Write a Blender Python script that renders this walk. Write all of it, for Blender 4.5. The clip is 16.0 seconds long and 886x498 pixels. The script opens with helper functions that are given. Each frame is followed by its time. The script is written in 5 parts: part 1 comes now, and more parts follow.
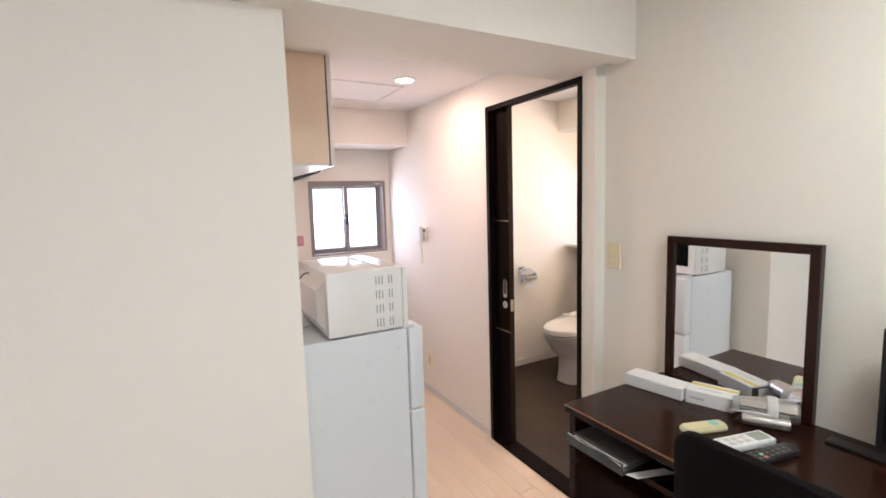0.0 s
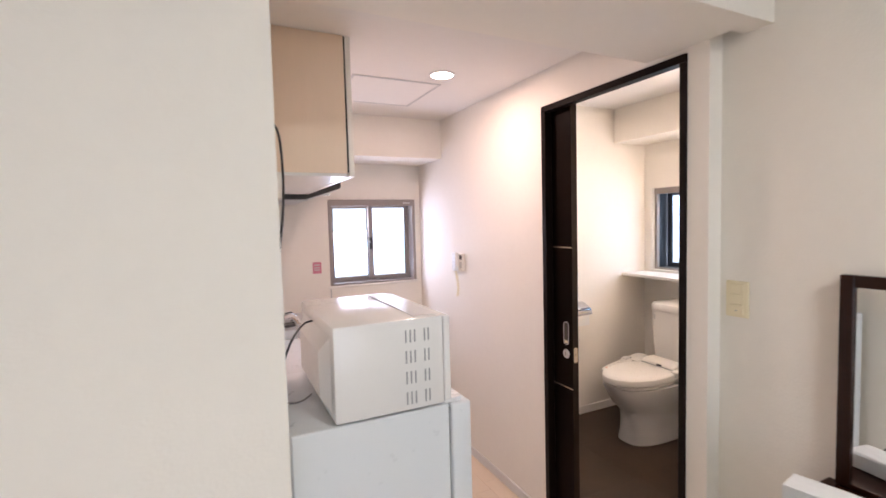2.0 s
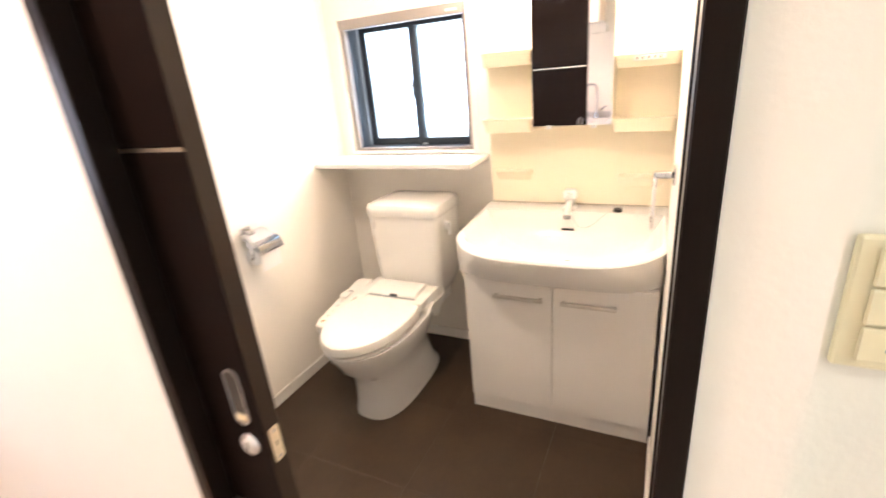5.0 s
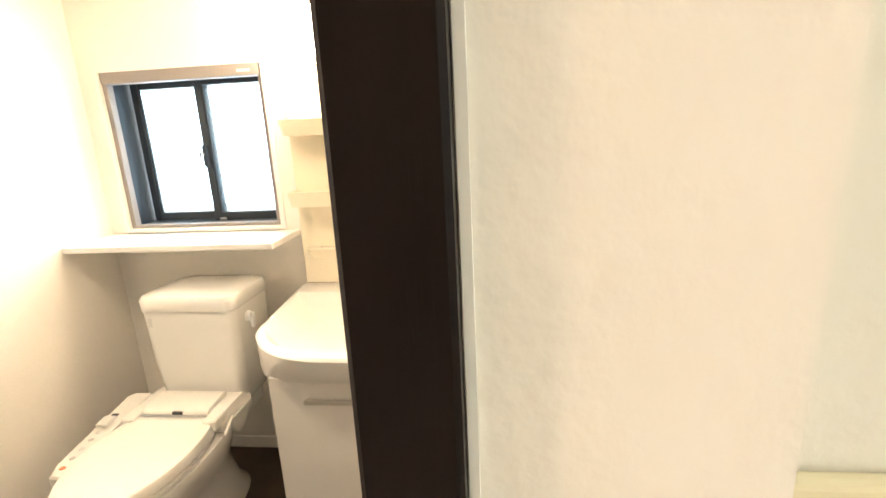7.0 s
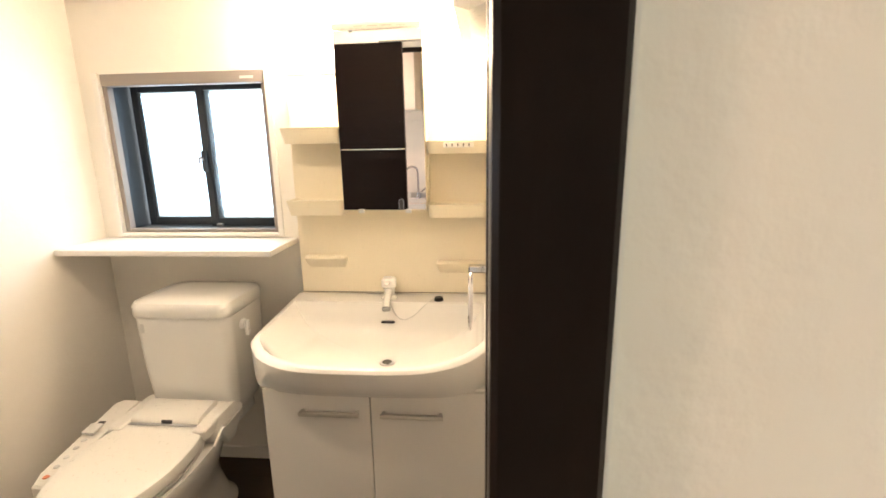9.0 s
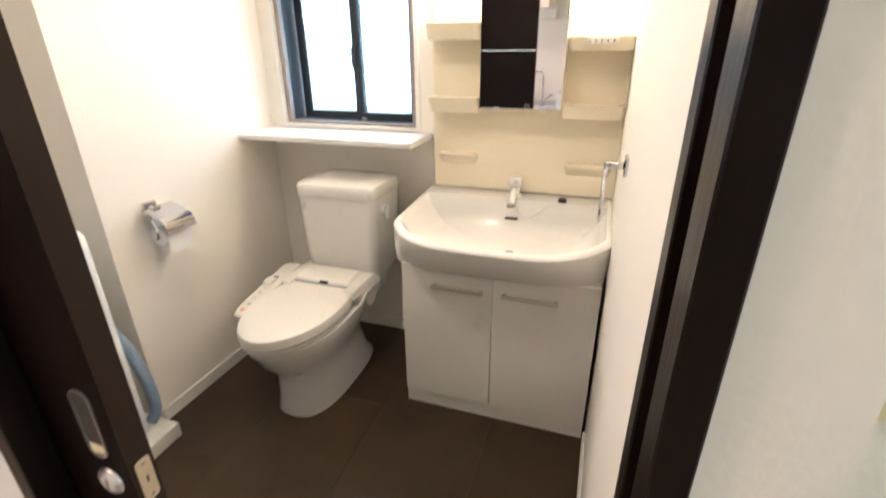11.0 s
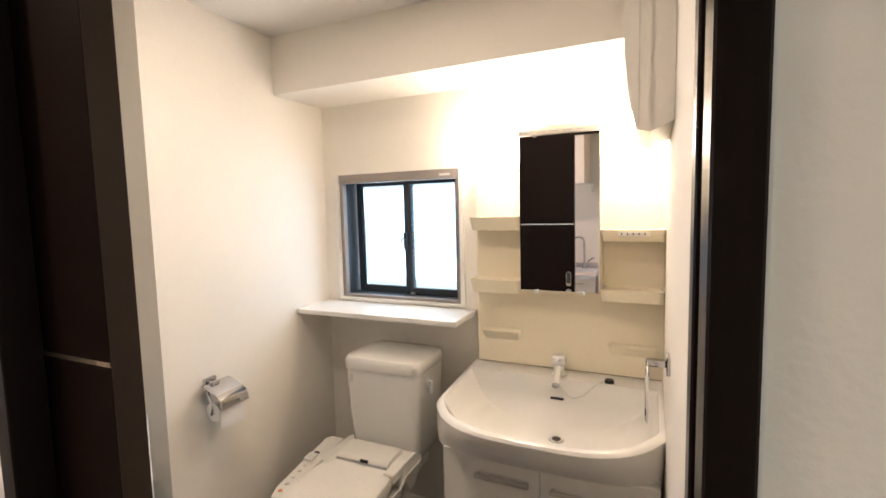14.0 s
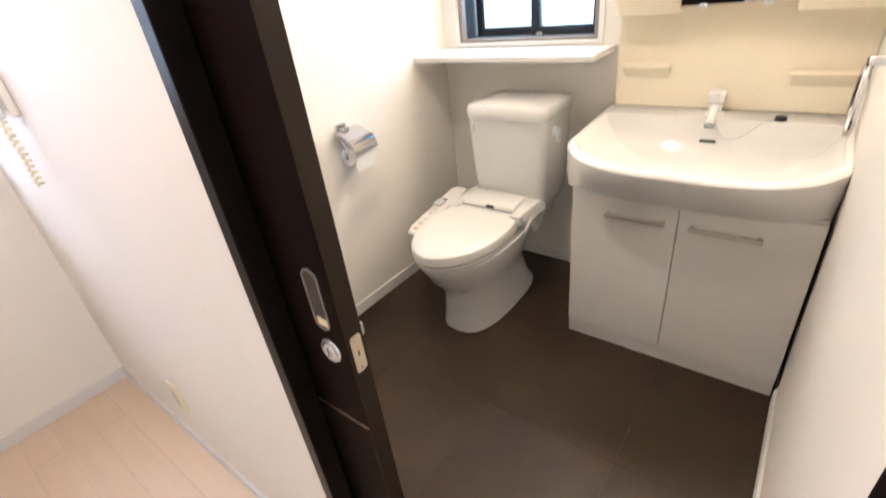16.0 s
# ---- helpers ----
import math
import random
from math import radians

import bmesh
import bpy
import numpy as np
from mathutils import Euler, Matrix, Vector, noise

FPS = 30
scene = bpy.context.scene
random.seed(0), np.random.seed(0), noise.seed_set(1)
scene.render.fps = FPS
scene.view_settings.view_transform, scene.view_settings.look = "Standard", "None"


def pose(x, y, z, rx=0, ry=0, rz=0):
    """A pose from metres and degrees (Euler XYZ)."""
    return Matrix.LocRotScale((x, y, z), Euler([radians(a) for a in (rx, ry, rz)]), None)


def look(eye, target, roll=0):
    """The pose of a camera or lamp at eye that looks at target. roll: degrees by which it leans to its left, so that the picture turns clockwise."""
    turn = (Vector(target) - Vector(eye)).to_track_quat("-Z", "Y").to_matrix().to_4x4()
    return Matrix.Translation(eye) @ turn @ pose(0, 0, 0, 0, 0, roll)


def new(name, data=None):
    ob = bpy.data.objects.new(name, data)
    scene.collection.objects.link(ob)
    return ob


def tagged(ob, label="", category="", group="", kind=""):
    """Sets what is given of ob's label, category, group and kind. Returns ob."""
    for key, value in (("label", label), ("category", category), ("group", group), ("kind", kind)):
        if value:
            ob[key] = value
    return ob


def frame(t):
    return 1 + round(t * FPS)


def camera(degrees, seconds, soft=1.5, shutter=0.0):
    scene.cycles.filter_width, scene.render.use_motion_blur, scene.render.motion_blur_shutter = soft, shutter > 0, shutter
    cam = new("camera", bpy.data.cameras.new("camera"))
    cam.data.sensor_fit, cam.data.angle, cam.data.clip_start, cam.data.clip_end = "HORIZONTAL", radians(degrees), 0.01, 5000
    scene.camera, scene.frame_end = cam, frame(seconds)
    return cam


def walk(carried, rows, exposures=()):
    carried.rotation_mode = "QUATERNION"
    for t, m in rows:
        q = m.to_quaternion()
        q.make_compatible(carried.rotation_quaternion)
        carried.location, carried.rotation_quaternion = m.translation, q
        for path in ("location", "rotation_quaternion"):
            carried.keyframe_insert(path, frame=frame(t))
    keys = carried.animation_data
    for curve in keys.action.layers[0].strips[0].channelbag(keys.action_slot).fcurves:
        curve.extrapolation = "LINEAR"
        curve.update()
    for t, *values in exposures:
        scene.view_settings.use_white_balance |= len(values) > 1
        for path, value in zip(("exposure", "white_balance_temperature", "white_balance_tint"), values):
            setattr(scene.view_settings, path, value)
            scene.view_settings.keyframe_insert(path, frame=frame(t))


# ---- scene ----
cam = camera(87.9, 16.0, soft=1.6, shutter=0.5)
PATH = [
    (0, (-1.579, -1.529, 1.51), (-0.616, 0.21, 1.293), -1.7),
    (0.5, (-1.552, -1.521, 1.517), (-0.555, 0.203, 1.336), -1.4),
    (1, (-1.522, -1.397, 1.519), (-0.561, 0.353, 1.391), -1.0),
    (1.5, (-1.478, -1.184, 1.516), (-0.579, 0.601, 1.42), -1.2),
    (2, (-1.398, -1.022, 1.504), (-0.529, 0.775, 1.387), -1.5),
    (2.5, (-1.233, -0.791, 1.503), (-0.289, 0.965, 1.34), -1.8),
    (3, (-1.09, -0.523, 1.462), (0.064, 1.092, 1.217), -2.2),
    (3.2, (-1.021, -0.423, 1.47), (0.215, 1.116, 1.147), -3.3),
    (5.3, (-0.296, 0.068, 1.431), (1.481, 0.674, 0.743), -3.7),
    (5.5, (-0.262, 0.079, 1.438), (1.618, 0.449, 0.865), -2.3),
    (5.8, (-0.231, 0.075, 1.439), (1.703, 0.326, 0.992), -2.2),
    (6, (-0.204, 0.06, 1.445), (1.742, 0.239, 1.021), -2.1),
    (6.5, (-0.099, 0.002, 1.434), (1.823, 0.241, 0.93), -2.7),
    (7, (-0.095, -0.007, 1.42), (1.836, 0.204, 0.938), -2.8),
    (7.5, (-0.096, 0.003, 1.406), (1.849, 0.202, 0.966), -2.5),
    (8, (-0.08, 0.014, 1.44), (1.861, 0.163, 0.99), -1.0),
    (8.2, (-0.078, 0.013, 1.436), (1.87, 0.148, 0.983), -1.0),
    (10.3, (-0.196, 0.052, 1.424), (1.688, 0.472, 0.893), -0.6),
    (10.5, (-0.218, 0.044, 1.421), (1.634, 0.526, 0.84), -0.6),
    (11, (-0.242, 0.076, 1.395), (1.498, 0.67, 0.612), -0.5),
    (11.5, (-0.237, 0.07, 1.338), (1.387, 0.726, 0.374), -1.1),
    (12, (-0.23, 0.064, 1.311), (1.358, 0.738, 0.297), -1.7),
    (12.5, (-0.235, 0.065, 1.343), (1.42, 0.774, 0.471), -1.6),
    (13, (-0.237, 0.054, 1.432), (1.516, 0.818, 0.843), -1.8),
    (13.5, (-0.249, 0.05, 1.512), (1.559, 0.846, 1.204), -1.6),
    (14, (-0.266, 0.049, 1.539), (1.546, 0.875, 1.366), -1.4),
    (14.5, (-0.27, 0.053, 1.521), (1.494, 0.962, 1.267), -1.7),
    (15, (-0.262, 0.075, 1.47), (1.374, 1.111, 0.971), -3.3),
    (15.5, (-0.259, 0.104, 1.425), (1.186, 1.23, 0.626), -5.9),
    (16, (-0.263, 0.137, 1.347), (1.062, 1.259, 0.351), -7.1),
]
EXPOSURES = [
    (0.0, 0.2, 6150, 19), (2.0, 0.15, 6150, 22), (2.6, 0.06, 6200, 29), (3.2, 0.08, 6200, 32), (5.3, 1.3, 6400, 14), (6.0, 1.4, 6500, 11), (6.5, 1.15, 6700, 8), (7.0, 0.95, 6900, 8), (8.0, 0.45, 7200, 11),
    (10.5, 0.5, 6050, 10), (11.0, 0.42, 5950, 10), (11.5, 0.7, 5850, 11), (12.0, 1.1, 5750, 11), (12.5, 1.15, 5850, 11), (13.0, 0.8, 6000, 11), (13.5, 0.25, 6150, 12),
    (14.0, -0.12, 6250, 13), (14.5, -0.42, 6300, 13), (15.0, -0.35, 6100, 13), (15.5, 0.02, 5850, 12), (16.0, 0.66, 5750, 11)]
walk(cam, [(t, look(eye, target, roll)) for t, eye, target, roll in PATH], EXPOSURES)

# ---- world and lights ----
world = bpy.data.worlds.new("sky")
scene.world = world
world.use_nodes = True
wn = world.node_tree
sky = wn.nodes.new("ShaderNodeTexSky")
sky.sky_type, sky.sun_disc = "NISHITA", False
sky.sun_elevation, sky.sun_rotation = radians(50), radians(200)
wn.nodes["Background"].inputs[1].default_value = 0.12
wn.links.new(sky.outputs[0], wn.nodes["Background"].inputs[0])


def lamp(name, kind, energy, colour, m, size=0.2, size_y=None, spread=None):
    data = bpy.data.lights.new(name, kind)
    data.energy, data.color = energy, colour
    if kind == "AREA":
        data.shape = "RECTANGLE" if size_y else "DISK"
        data.size = size
        if size_y:
            data.size_y = size_y
        if spread:
            data.spread = radians(spread)
    elif kind == "SUN":
        data.angle = radians(size)
    else:
        data.shadow_soft_size = size
    ob = new(name, data)
    ob.matrix_world = m
    return ob


lamp("overcast_sun", "SUN", 1.0, (1.0, 0.96, 0.9), look((0, 0, 10), (-3, 4, 0)), 12)
# daylight by the two seen windows and an assumed one out of view
lamp("kitchen_window_daylight", "AREA", 7.5, (0.90, 0.87, 0.98), look((-0.37, 2.40, 1.37), (-0.37, 0, 1.1)), 0.56, 0.5)
lamp("bath_window_daylight", "AREA", 5.5, (0.72, 0.86, 1.0), look((1.90, 1.22, 1.41), (0, 1.22, 1.2)), 0.56, 0.5)
lamp("unseen_window_daylight", "AREA", 2.5, (0.84, 0.95, 0.95), look((-1.9, -3.95, 1.3), (-1.6, 0, 1.2)), 1.7, 1.8)
# passage downlight, and unseen washroom and room lamps inferred from the lit surfaces
lamp("downlight_glow", "AREA", 6.8, (1.0, 0.69, 0.53), look((-0.418, 0.965, 2.19), (-0.418, 0.965, 0)), 0.09)
lamp("bath_downlight_glow", "AREA", 8.8, (1.0, 0.81, 0.62), look((0.6, 0.87, 2.325), (0.6, 0.87, 0)), 0.09)
lamp("room_ceiling_glow", "AREA", 19.0, (0.92, 1.0, 0.88), look((-0.6, -1.75, 2.36), (-0.6, -1.75, 0)), 0.45)


# ---- materials ----
def mat(name, colour, rough=0.5, metal=0.0, vary=0.06, scale=6.0, bump=0.0, bump_scale=120.0, fine=0.03, coat=0.0, spec=0.5, rough_vary=0.08, stretch=None, random_tone=0.0):
    m = bpy.data.materials.new(name)
    m.use_nodes = True
    nt = m.node_tree
    bs = nt.nodes["Principled BSDF"]
    bs.inputs["Roughness"].default_value = rough
    bs.inputs["Metallic"].default_value = metal
    bs.inputs["Coat Weight"].default_value = coat
    bs.inputs["Specular IOR Level"].default_value = spec
    co = nt.nodes.new("ShaderNodeTexCoord")
    src = co.outputs["Object"]
    if stretch:
        mp = nt.nodes.new("ShaderNodeMapping")
        mp.inputs["Scale"].default_value = stretch
        nt.links.new(src, mp.inputs["Vector"])
        src = mp.outputs["Vector"]

    def noise_at(s, detail=4):
        n = nt.nodes.new("ShaderNodeTexNoise")
        n.inputs["Scale"].default_value, n.inputs["Detail"].default_value = s, detail
        nt.links.new(src, n.inputs["Vector"])
        return n.outputs["Fac"]

    def maths(op, a, b):
        n = nt.nodes.new("ShaderNodeMath")
        n.operation = op
        for i, v in enumerate((a, b)):
            if isinstance(v, (int, float)):
                n.inputs[i].default_value = v
            else:
                nt.links.new(v, n.inputs[i])
        return n.outputs[0]

    big, small = noise_at(scale, 3), noise_at(scale * 14, 5)
    tone = maths("ADD", maths("MULTIPLY", maths("SUBTRACT", big, 0.5), 2 * vary), maths("MULTIPLY", maths("SUBTRACT", small, 0.5), 2 * fine))
    if random_tone:
        info = nt.nodes.new("ShaderNodeObjectInfo")
        tone = maths("ADD", tone, maths("MULTIPLY", maths("SUBTRACT", info.outputs["Random"], 0.5), random_tone))
    val = maths("ADD", 1.0, tone)
    hs = nt.nodes.new("ShaderNodeHueSaturation")
    hs.inputs["Color"].default_value = (*colour, 1)
    nt.links.new(val, hs.inputs["Value"])
    nt.links.new(hs.outputs[0], bs.inputs["Base Color"])
    r = maths("ADD", rough, maths("MULTIPLY", maths("SUBTRACT", small, 0.5), 2 * rough_vary))
    nt.links.new(r, bs.inputs["Roughness"])
    if bump:
        bp = nt.nodes.new("ShaderNodeBump")
        bp.inputs["Strength"].default_value, bp.inputs["Distance"].default_value = bump, 0.002
        nt.links.new(maths("ADD", noise_at(bump_scale, 3), maths("MULTIPLY", noise_at(bump_scale * 0.25, 2), 1.4)), bp.inputs["Height"])
        nt.links.new(bp.outputs[0], bs.inputs["Normal"])
    return m


def glow(name, colour, strength):
    m = bpy.data.materials.new(name)
    m.use_nodes = True
    bs = m.node_tree.nodes["Principled BSDF"]
    bs.inputs["Base Color"].default_value = (0.9, 0.9, 0.88, 1)
    bs.inputs["Emission Color"].default_value = (*colour, 1)
    bs.inputs["Emission Strength"].default_value = strength
    return m


WALLPAPER = mat("wallpaper", (0.83, 0.79, 0.72), 0.75, vary=0.03, scale=2.0, bump=0.27, bump_scale=130, fine=0.02)
CEILING = mat("ceiling_paper", (0.80, 0.77, 0.73), 0.8, vary=0.02, scale=2.0, bump=0.2, bump_scale=200, fine=0.02)
DARK_WOOD = mat("dark_brown_wood", (0.0082, 0.0046, 0.0033), 0.34, spec=0.11, vary=0.22, scale=1.6, bump=0.06, bump_scale=60, fine=0.25, stretch=(9, 9, 0.8))
DARK_WOOD_H = mat("dark_brown_wood_level_grain", (0.0082, 0.0045, 0.0033), 0.5, spec=0.05, vary=0.22, scale=1.6, bump=0.06, bump_scale=60, fine=0.3, stretch=(9, 0.8, 12))
DESK_WOOD = mat("dark_desk_laminate", (0.023, 0.0078, 0.0046), 0.2, spec=0.2, vary=0.2, scale=1.5, bump=0.03, bump_scale=60, fine=0.25, stretch=(9, 0.8, 9))
BRASS_LINE = mat("champagne_metal", (0.62, 0.52, 0.38), 0.3, 1.0, vary=0.05)
CHROME = mat("chrome", (0.62, 0.62, 0.64), 0.06, 1.0, vary=0.02, rough_vary=0.03)
STEEL = mat("brushed_steel", (0.62, 0.62, 0.63), 0.3, 1.0, vary=0.05)
ALU = mat("bronze_aluminium", (0.28, 0.245, 0.225), 0.5, 0.15, vary=0.06)
ALU_DARK = mat("dark_aluminium", (0.018, 0.026, 0.036), 0.45, 0.2, vary=0.06)
BRASS = mat("dull_brass", (0.62, 0.50, 0.34), 0.42, 0.4, vary=0.12, scale=40)
EDGE_BAND = mat("brown_edge_band", (0.022, 0.0125, 0.007), 0.4, spec=0.2, vary=0.15, scale=3, fine=0.15, stretch=(9, 9, 0.8))
# dark tone holds the shade of a recess, for cup floor and drain hole
RECESS = mat("shadowed_steel_cup", (0.10, 0.09, 0.08), 0.35, 0.7, vary=0.1)
CERAMIC = mat("glazed_ceramic", (0.78, 0.765, 0.73), 0.09, vary=0.012, scale=3, fine=0.008, rough_vary=0.02, coat=0.3)
PLASTIC = mat("ivory_plastic", (0.77, 0.745, 0.69), 0.3, vary=0.015, fine=0.01)
WHITE_PLASTIC = mat("white_plastic", (0.78, 0.79, 0.79), 0.28, vary=0.015, fine=0.01)
IVORY = mat("aged_ivory_plastic", (0.80, 0.71, 0.50), 0.4, vary=0.03, fine=0.015)
PANEL = mat("cream_moulded_panel", (0.83, 0.75, 0.58), 0.3, vary=0.02, fine=0.01)
LACQUER = mat("white_lacquer_board", (0.78, 0.755, 0.71), 0.32, vary=0.015, fine=0.012)
TRIM = mat("white_trim", (0.80, 0.775, 0.73), 0.4, vary=0.03, fine=0.015)
TRIM_COOL = mat("pale_vinyl_baseboard", (0.70, 0.68, 0.66), 0.45, vary=0.03, fine=0.02)
BATH_TILE = mat("dark_vinyl_tile", (0.050, 0.032, 0.0195), 0.40, spec=0.24, vary=0.5, scale=3.5, bump=0.08, bump_scale=120, fine=0.15, random_tone=0.05, rough_vary=0.06)
JOINT = mat("dark_joint", (0.036, 0.023, 0.016), 0.7, vary=0.1)
OAK = mat("pale_oak_plank", (0.71, 0.56, 0.41), 0.34, vary=0.07, scale=3, bump=0.04, bump_scale=90, fine=0.06, stretch=(9, 0.8, 9), random_tone=0.07)
OAK_JOINT = mat("plank_joint", (0.56, 0.44, 0.34), 0.7, vary=0.05)
# cream board; the warm lamp light on its side is put into the tan
CABINET = mat("warm_lit_cabinet_board", (0.80, 0.635, 0.475), 0.38, vary=0.04, scale=2, fine=0.02, stretch=(7, 7, 0.7))
CAB_DOOR = mat("white_cabinet_door", (0.80, 0.77, 0.70), 0.3, vary=0.02, fine=0.01)
# dark fill, mostly for the shade in gaps, slots and openings
EDGE_DARK = mat("dark_gap", (0.06, 0.05, 0.045), 0.7)
BLACK = mat("black_enamel", (0.012, 0.012, 0.013), 0.38, vary=0.1)
BLACK_PLASTIC = mat("black_plastic", (0.02, 0.02, 0.021), 0.42, vary=0.1)
BLACK_LEATHER = mat("black_leatherette", (0.006, 0.005, 0.005), 0.7, spec=0.07, vary=0.15, bump=0.3, bump_scale=300)
FRIDGE = mat("white_fridge_enamel", (0.74, 0.77, 0.79), 0.3, vary=0.02, scale=2, bump=0.08, bump_scale=260, fine=0.01)
MICRO = mat("white_oven_enamel", (0.78, 0.77, 0.75), 0.22, vary=0.015, fine=0.01)
GREY = mat("mid_grey_plastic", (0.33, 0.34, 0.34), 0.5, vary=0.05)
LIGHT_GREY = mat("light_grey_plastic", (0.55, 0.54, 0.52), 0.45, vary=0.04)
PALE_KEY = mat("pale_grey_key", (0.66, 0.65, 0.62), 0.4, vary=0.03)
TAP_WHITE = mat("white_tap_plastic", (0.86, 0.85, 0.82), 0.22, vary=0.01, fine=0.01)
PALE_TOP = mat("pale_grey_worktop", (0.70, 0.72, 0.73), 0.3, vary=0.03, fine=0.03)
BLUE_GREY = mat("blue_grey_hose", (0.22, 0.30, 0.40), 0.45, vary=0.08)
PAPER = mat("white_card", (0.80, 0.80, 0.79), 0.55, vary=0.02)
YELLOW = mat("yellow_print", (0.70, 0.58, 0.10), 0.5)
PINK = mat("pink_sticker", (0.62, 0.22, 0.30), 0.5)
RED = mat("orange_button", (0.75, 0.25, 0.12), 0.45)
TURQ = mat("turquoise_plastic", (0.30, 0.62, 0.60), 0.45)
SOAP = mat("pale_yellow_plastic", (0.68, 0.62, 0.38), 0.4, vary=0.03)
DRYER = mat("polished_silver", (0.70, 0.69, 0.68), 0.2, 0.85, vary=0.03, fine=0.005, rough_vary=0.02)
BOOK = mat("dark_booklet", (0.10, 0.095, 0.085), 0.3, vary=0.4, scale=30)
CLEAR_FILM = mat("grey_film", (0.055, 0.055, 0.052), 0.08, vary=0.3, scale=25)
SILVER = mat("silver_paint", (0.60, 0.57, 0.52), 0.4, 0.45, vary=0.05)
TISSUE = mat("paper_roll", (0.82, 0.82, 0.81), 0.9, vary=0.02)
RUBBER = mat("black_rubber", (0.015, 0.014, 0.014), 0.6)
LIGHT_ON = glow("lit_diffuser", (1.0, 0.82, 0.63), 31)
DOWN_ON = glow("lit_downlight", (1.0, 0.80, 0.62), 30)
MIRROR = mat("mirror_silver", (0.86, 0.87, 0.88), 0.015, 1.0, vary=0.0, fine=0.0, rough_vary=0.0)
DISPLAY = mat("lcd_green_grey", (0.34, 0.38, 0.32), 0.25)
SCREEN = mat("screen_black", (0.008, 0.008, 0.009), 0.12)

GLASS = bpy.data.materials.new("frosted_glass")
GLASS.use_nodes = True
gb = GLASS.node_tree.nodes["Principled BSDF"]
gb.inputs["Transmission Weight"].default_value, gb.inputs["Roughness"].default_value = 1.0, 0.25
gn = GLASS.node_tree.nodes
gl = GLASS.node_tree.links
g_co, g_map, g_noise, g_mix = gn.new("ShaderNodeTexCoord"), gn.new("ShaderNodeMapping"), gn.new("ShaderNodeTexNoise"), gn.new("ShaderNodeMix")
g_map.inputs["Scale"].default_value = (22, 22, 1.2)
g_noise.inputs["Scale"].default_value, g_noise.inputs["Detail"].default_value = 3.0, 4
g_mix.data_type = "RGBA"
# tint dims the lamp behind; streaks imitate the blurred view outside
g_mix.inputs["A"].default_value, g_mix.inputs["B"].default_value = (0.31, 0.395, 0.445, 1), (0.41, 0.485, 0.535, 1)
gl.new(g_co.outputs["Object"], g_map.inputs["Vector"])
gl.new(g_map.outputs["Vector"], g_noise.inputs["Vector"])
gl.new(g_noise.outputs["Fac"], g_mix.inputs["Factor"])
gl.new(g_mix.outputs["Result"], gb.inputs["Base Color"])

OUTSIDE = glow("glowing_backdrop", (0.86, 0.95, 1.0), 2.4)


# ---- mesh helpers ----
def box(bm, x0, x1, y0, y1, z0, z1, bevel=0.0, seg=1):
    v = [bm.verts.new(p) for p in ((x0, y0, z0), (x1, y0, z0), (x1, y1, z0), (x0, y1, z0), (x0, y0, z1), (x1, y0, z1), (x1, y1, z1), (x0, y1, z1))]
    f = [bm.faces.new([v[i] for i in q]) for q in ((3, 2, 1, 0), (4, 5, 6, 7), (0, 1, 5, 4), (1, 2, 6, 5), (2, 3, 7, 6), (3, 0, 4, 7))]
    if bevel:
        edges = list({e for q in f for e in q.edges})
        bmesh.ops.bevel(bm, geom=edges, offset=bevel, segments=seg, affect="EDGES", profile=0.5)
    return v


def boxes(*rows, bevel=0.0, seg=1):
    bm = bmesh.new()
    for r in rows:
        box(bm, *r, bevel=bevel, seg=seg)
    return bm


def tube(points, radius, sides=8, bm=None, smooth=3):
    """A round bar along a polyline, smoothed."""
    bm = bm or bmesh.new()
    pts = [Vector(p) for p in points]
    for _ in range(smooth if len(pts) > 2 else 0):
        q = [pts[0]]
        for a, b in zip(pts, pts[1:]):
            q += [a.lerp(b, 0.25), a.lerp(b, 0.75)]
        pts = q + [pts[-1]]
        if len(pts) > 60:
            break
    rings, up = [], None
    for i, p in enumerate(pts):
        d = (pts[min(i + 1, len(pts) - 1)] - pts[max(i - 1, 0)]).normalized()
        if up is None:
            up = d.orthogonal().normalized()
        up = (up - d * up.dot(d)).normalized()
        side = d.cross(up)
        rings.append([bm.verts.new(p + radius * (math.cos(a) * up + math.sin(a) * side)) for a in (2 * math.pi * k / sides for k in range(sides))])
    for a, b in zip(rings, rings[1:]):
        for k in range(sides):
            bm.faces.new((a[k], a[(k + 1) % sides], b[(k + 1) % sides], b[k]))
    bm.faces.new(rings[0][::-1]), bm.faces.new(rings[-1])
    return bm


def loft(sections, bm=None, cap=True):
    """Skin over closed sections, each a list of points of one count."""
    bm = bm or bmesh.new()
    rings = [[bm.verts.new(p) for p in s] for s in sections]
    n = len(rings[0])
    for a, b in zip(rings, rings[1:]):
        for k in range(n):
            bm.faces.new((a[k], a[(k + 1) % n], b[(k + 1) % n], b[k]))
    if cap:
        bm.faces.new(rings[0][::-1]), bm.faces.new(rings[-1])
    return bm


def rounded(x0, x1, y0, y1, z, r, n=5):
    """A rounded rectangle at height z, counter-clockwise."""
    pts = []
    for cx, cy, a0 in ((x1 - r, y1 - r, 0), (x0 + r, y1 - r, 90), (x0 + r, y0 + r, 180), (x1 - r, y0 + r, 270)):
        for k in range(n + 1):
            a = radians(a0 + 90 * k / n)
            pts.append((cx + r * math.cos(a), cy + r * math.sin(a), z))
    return pts


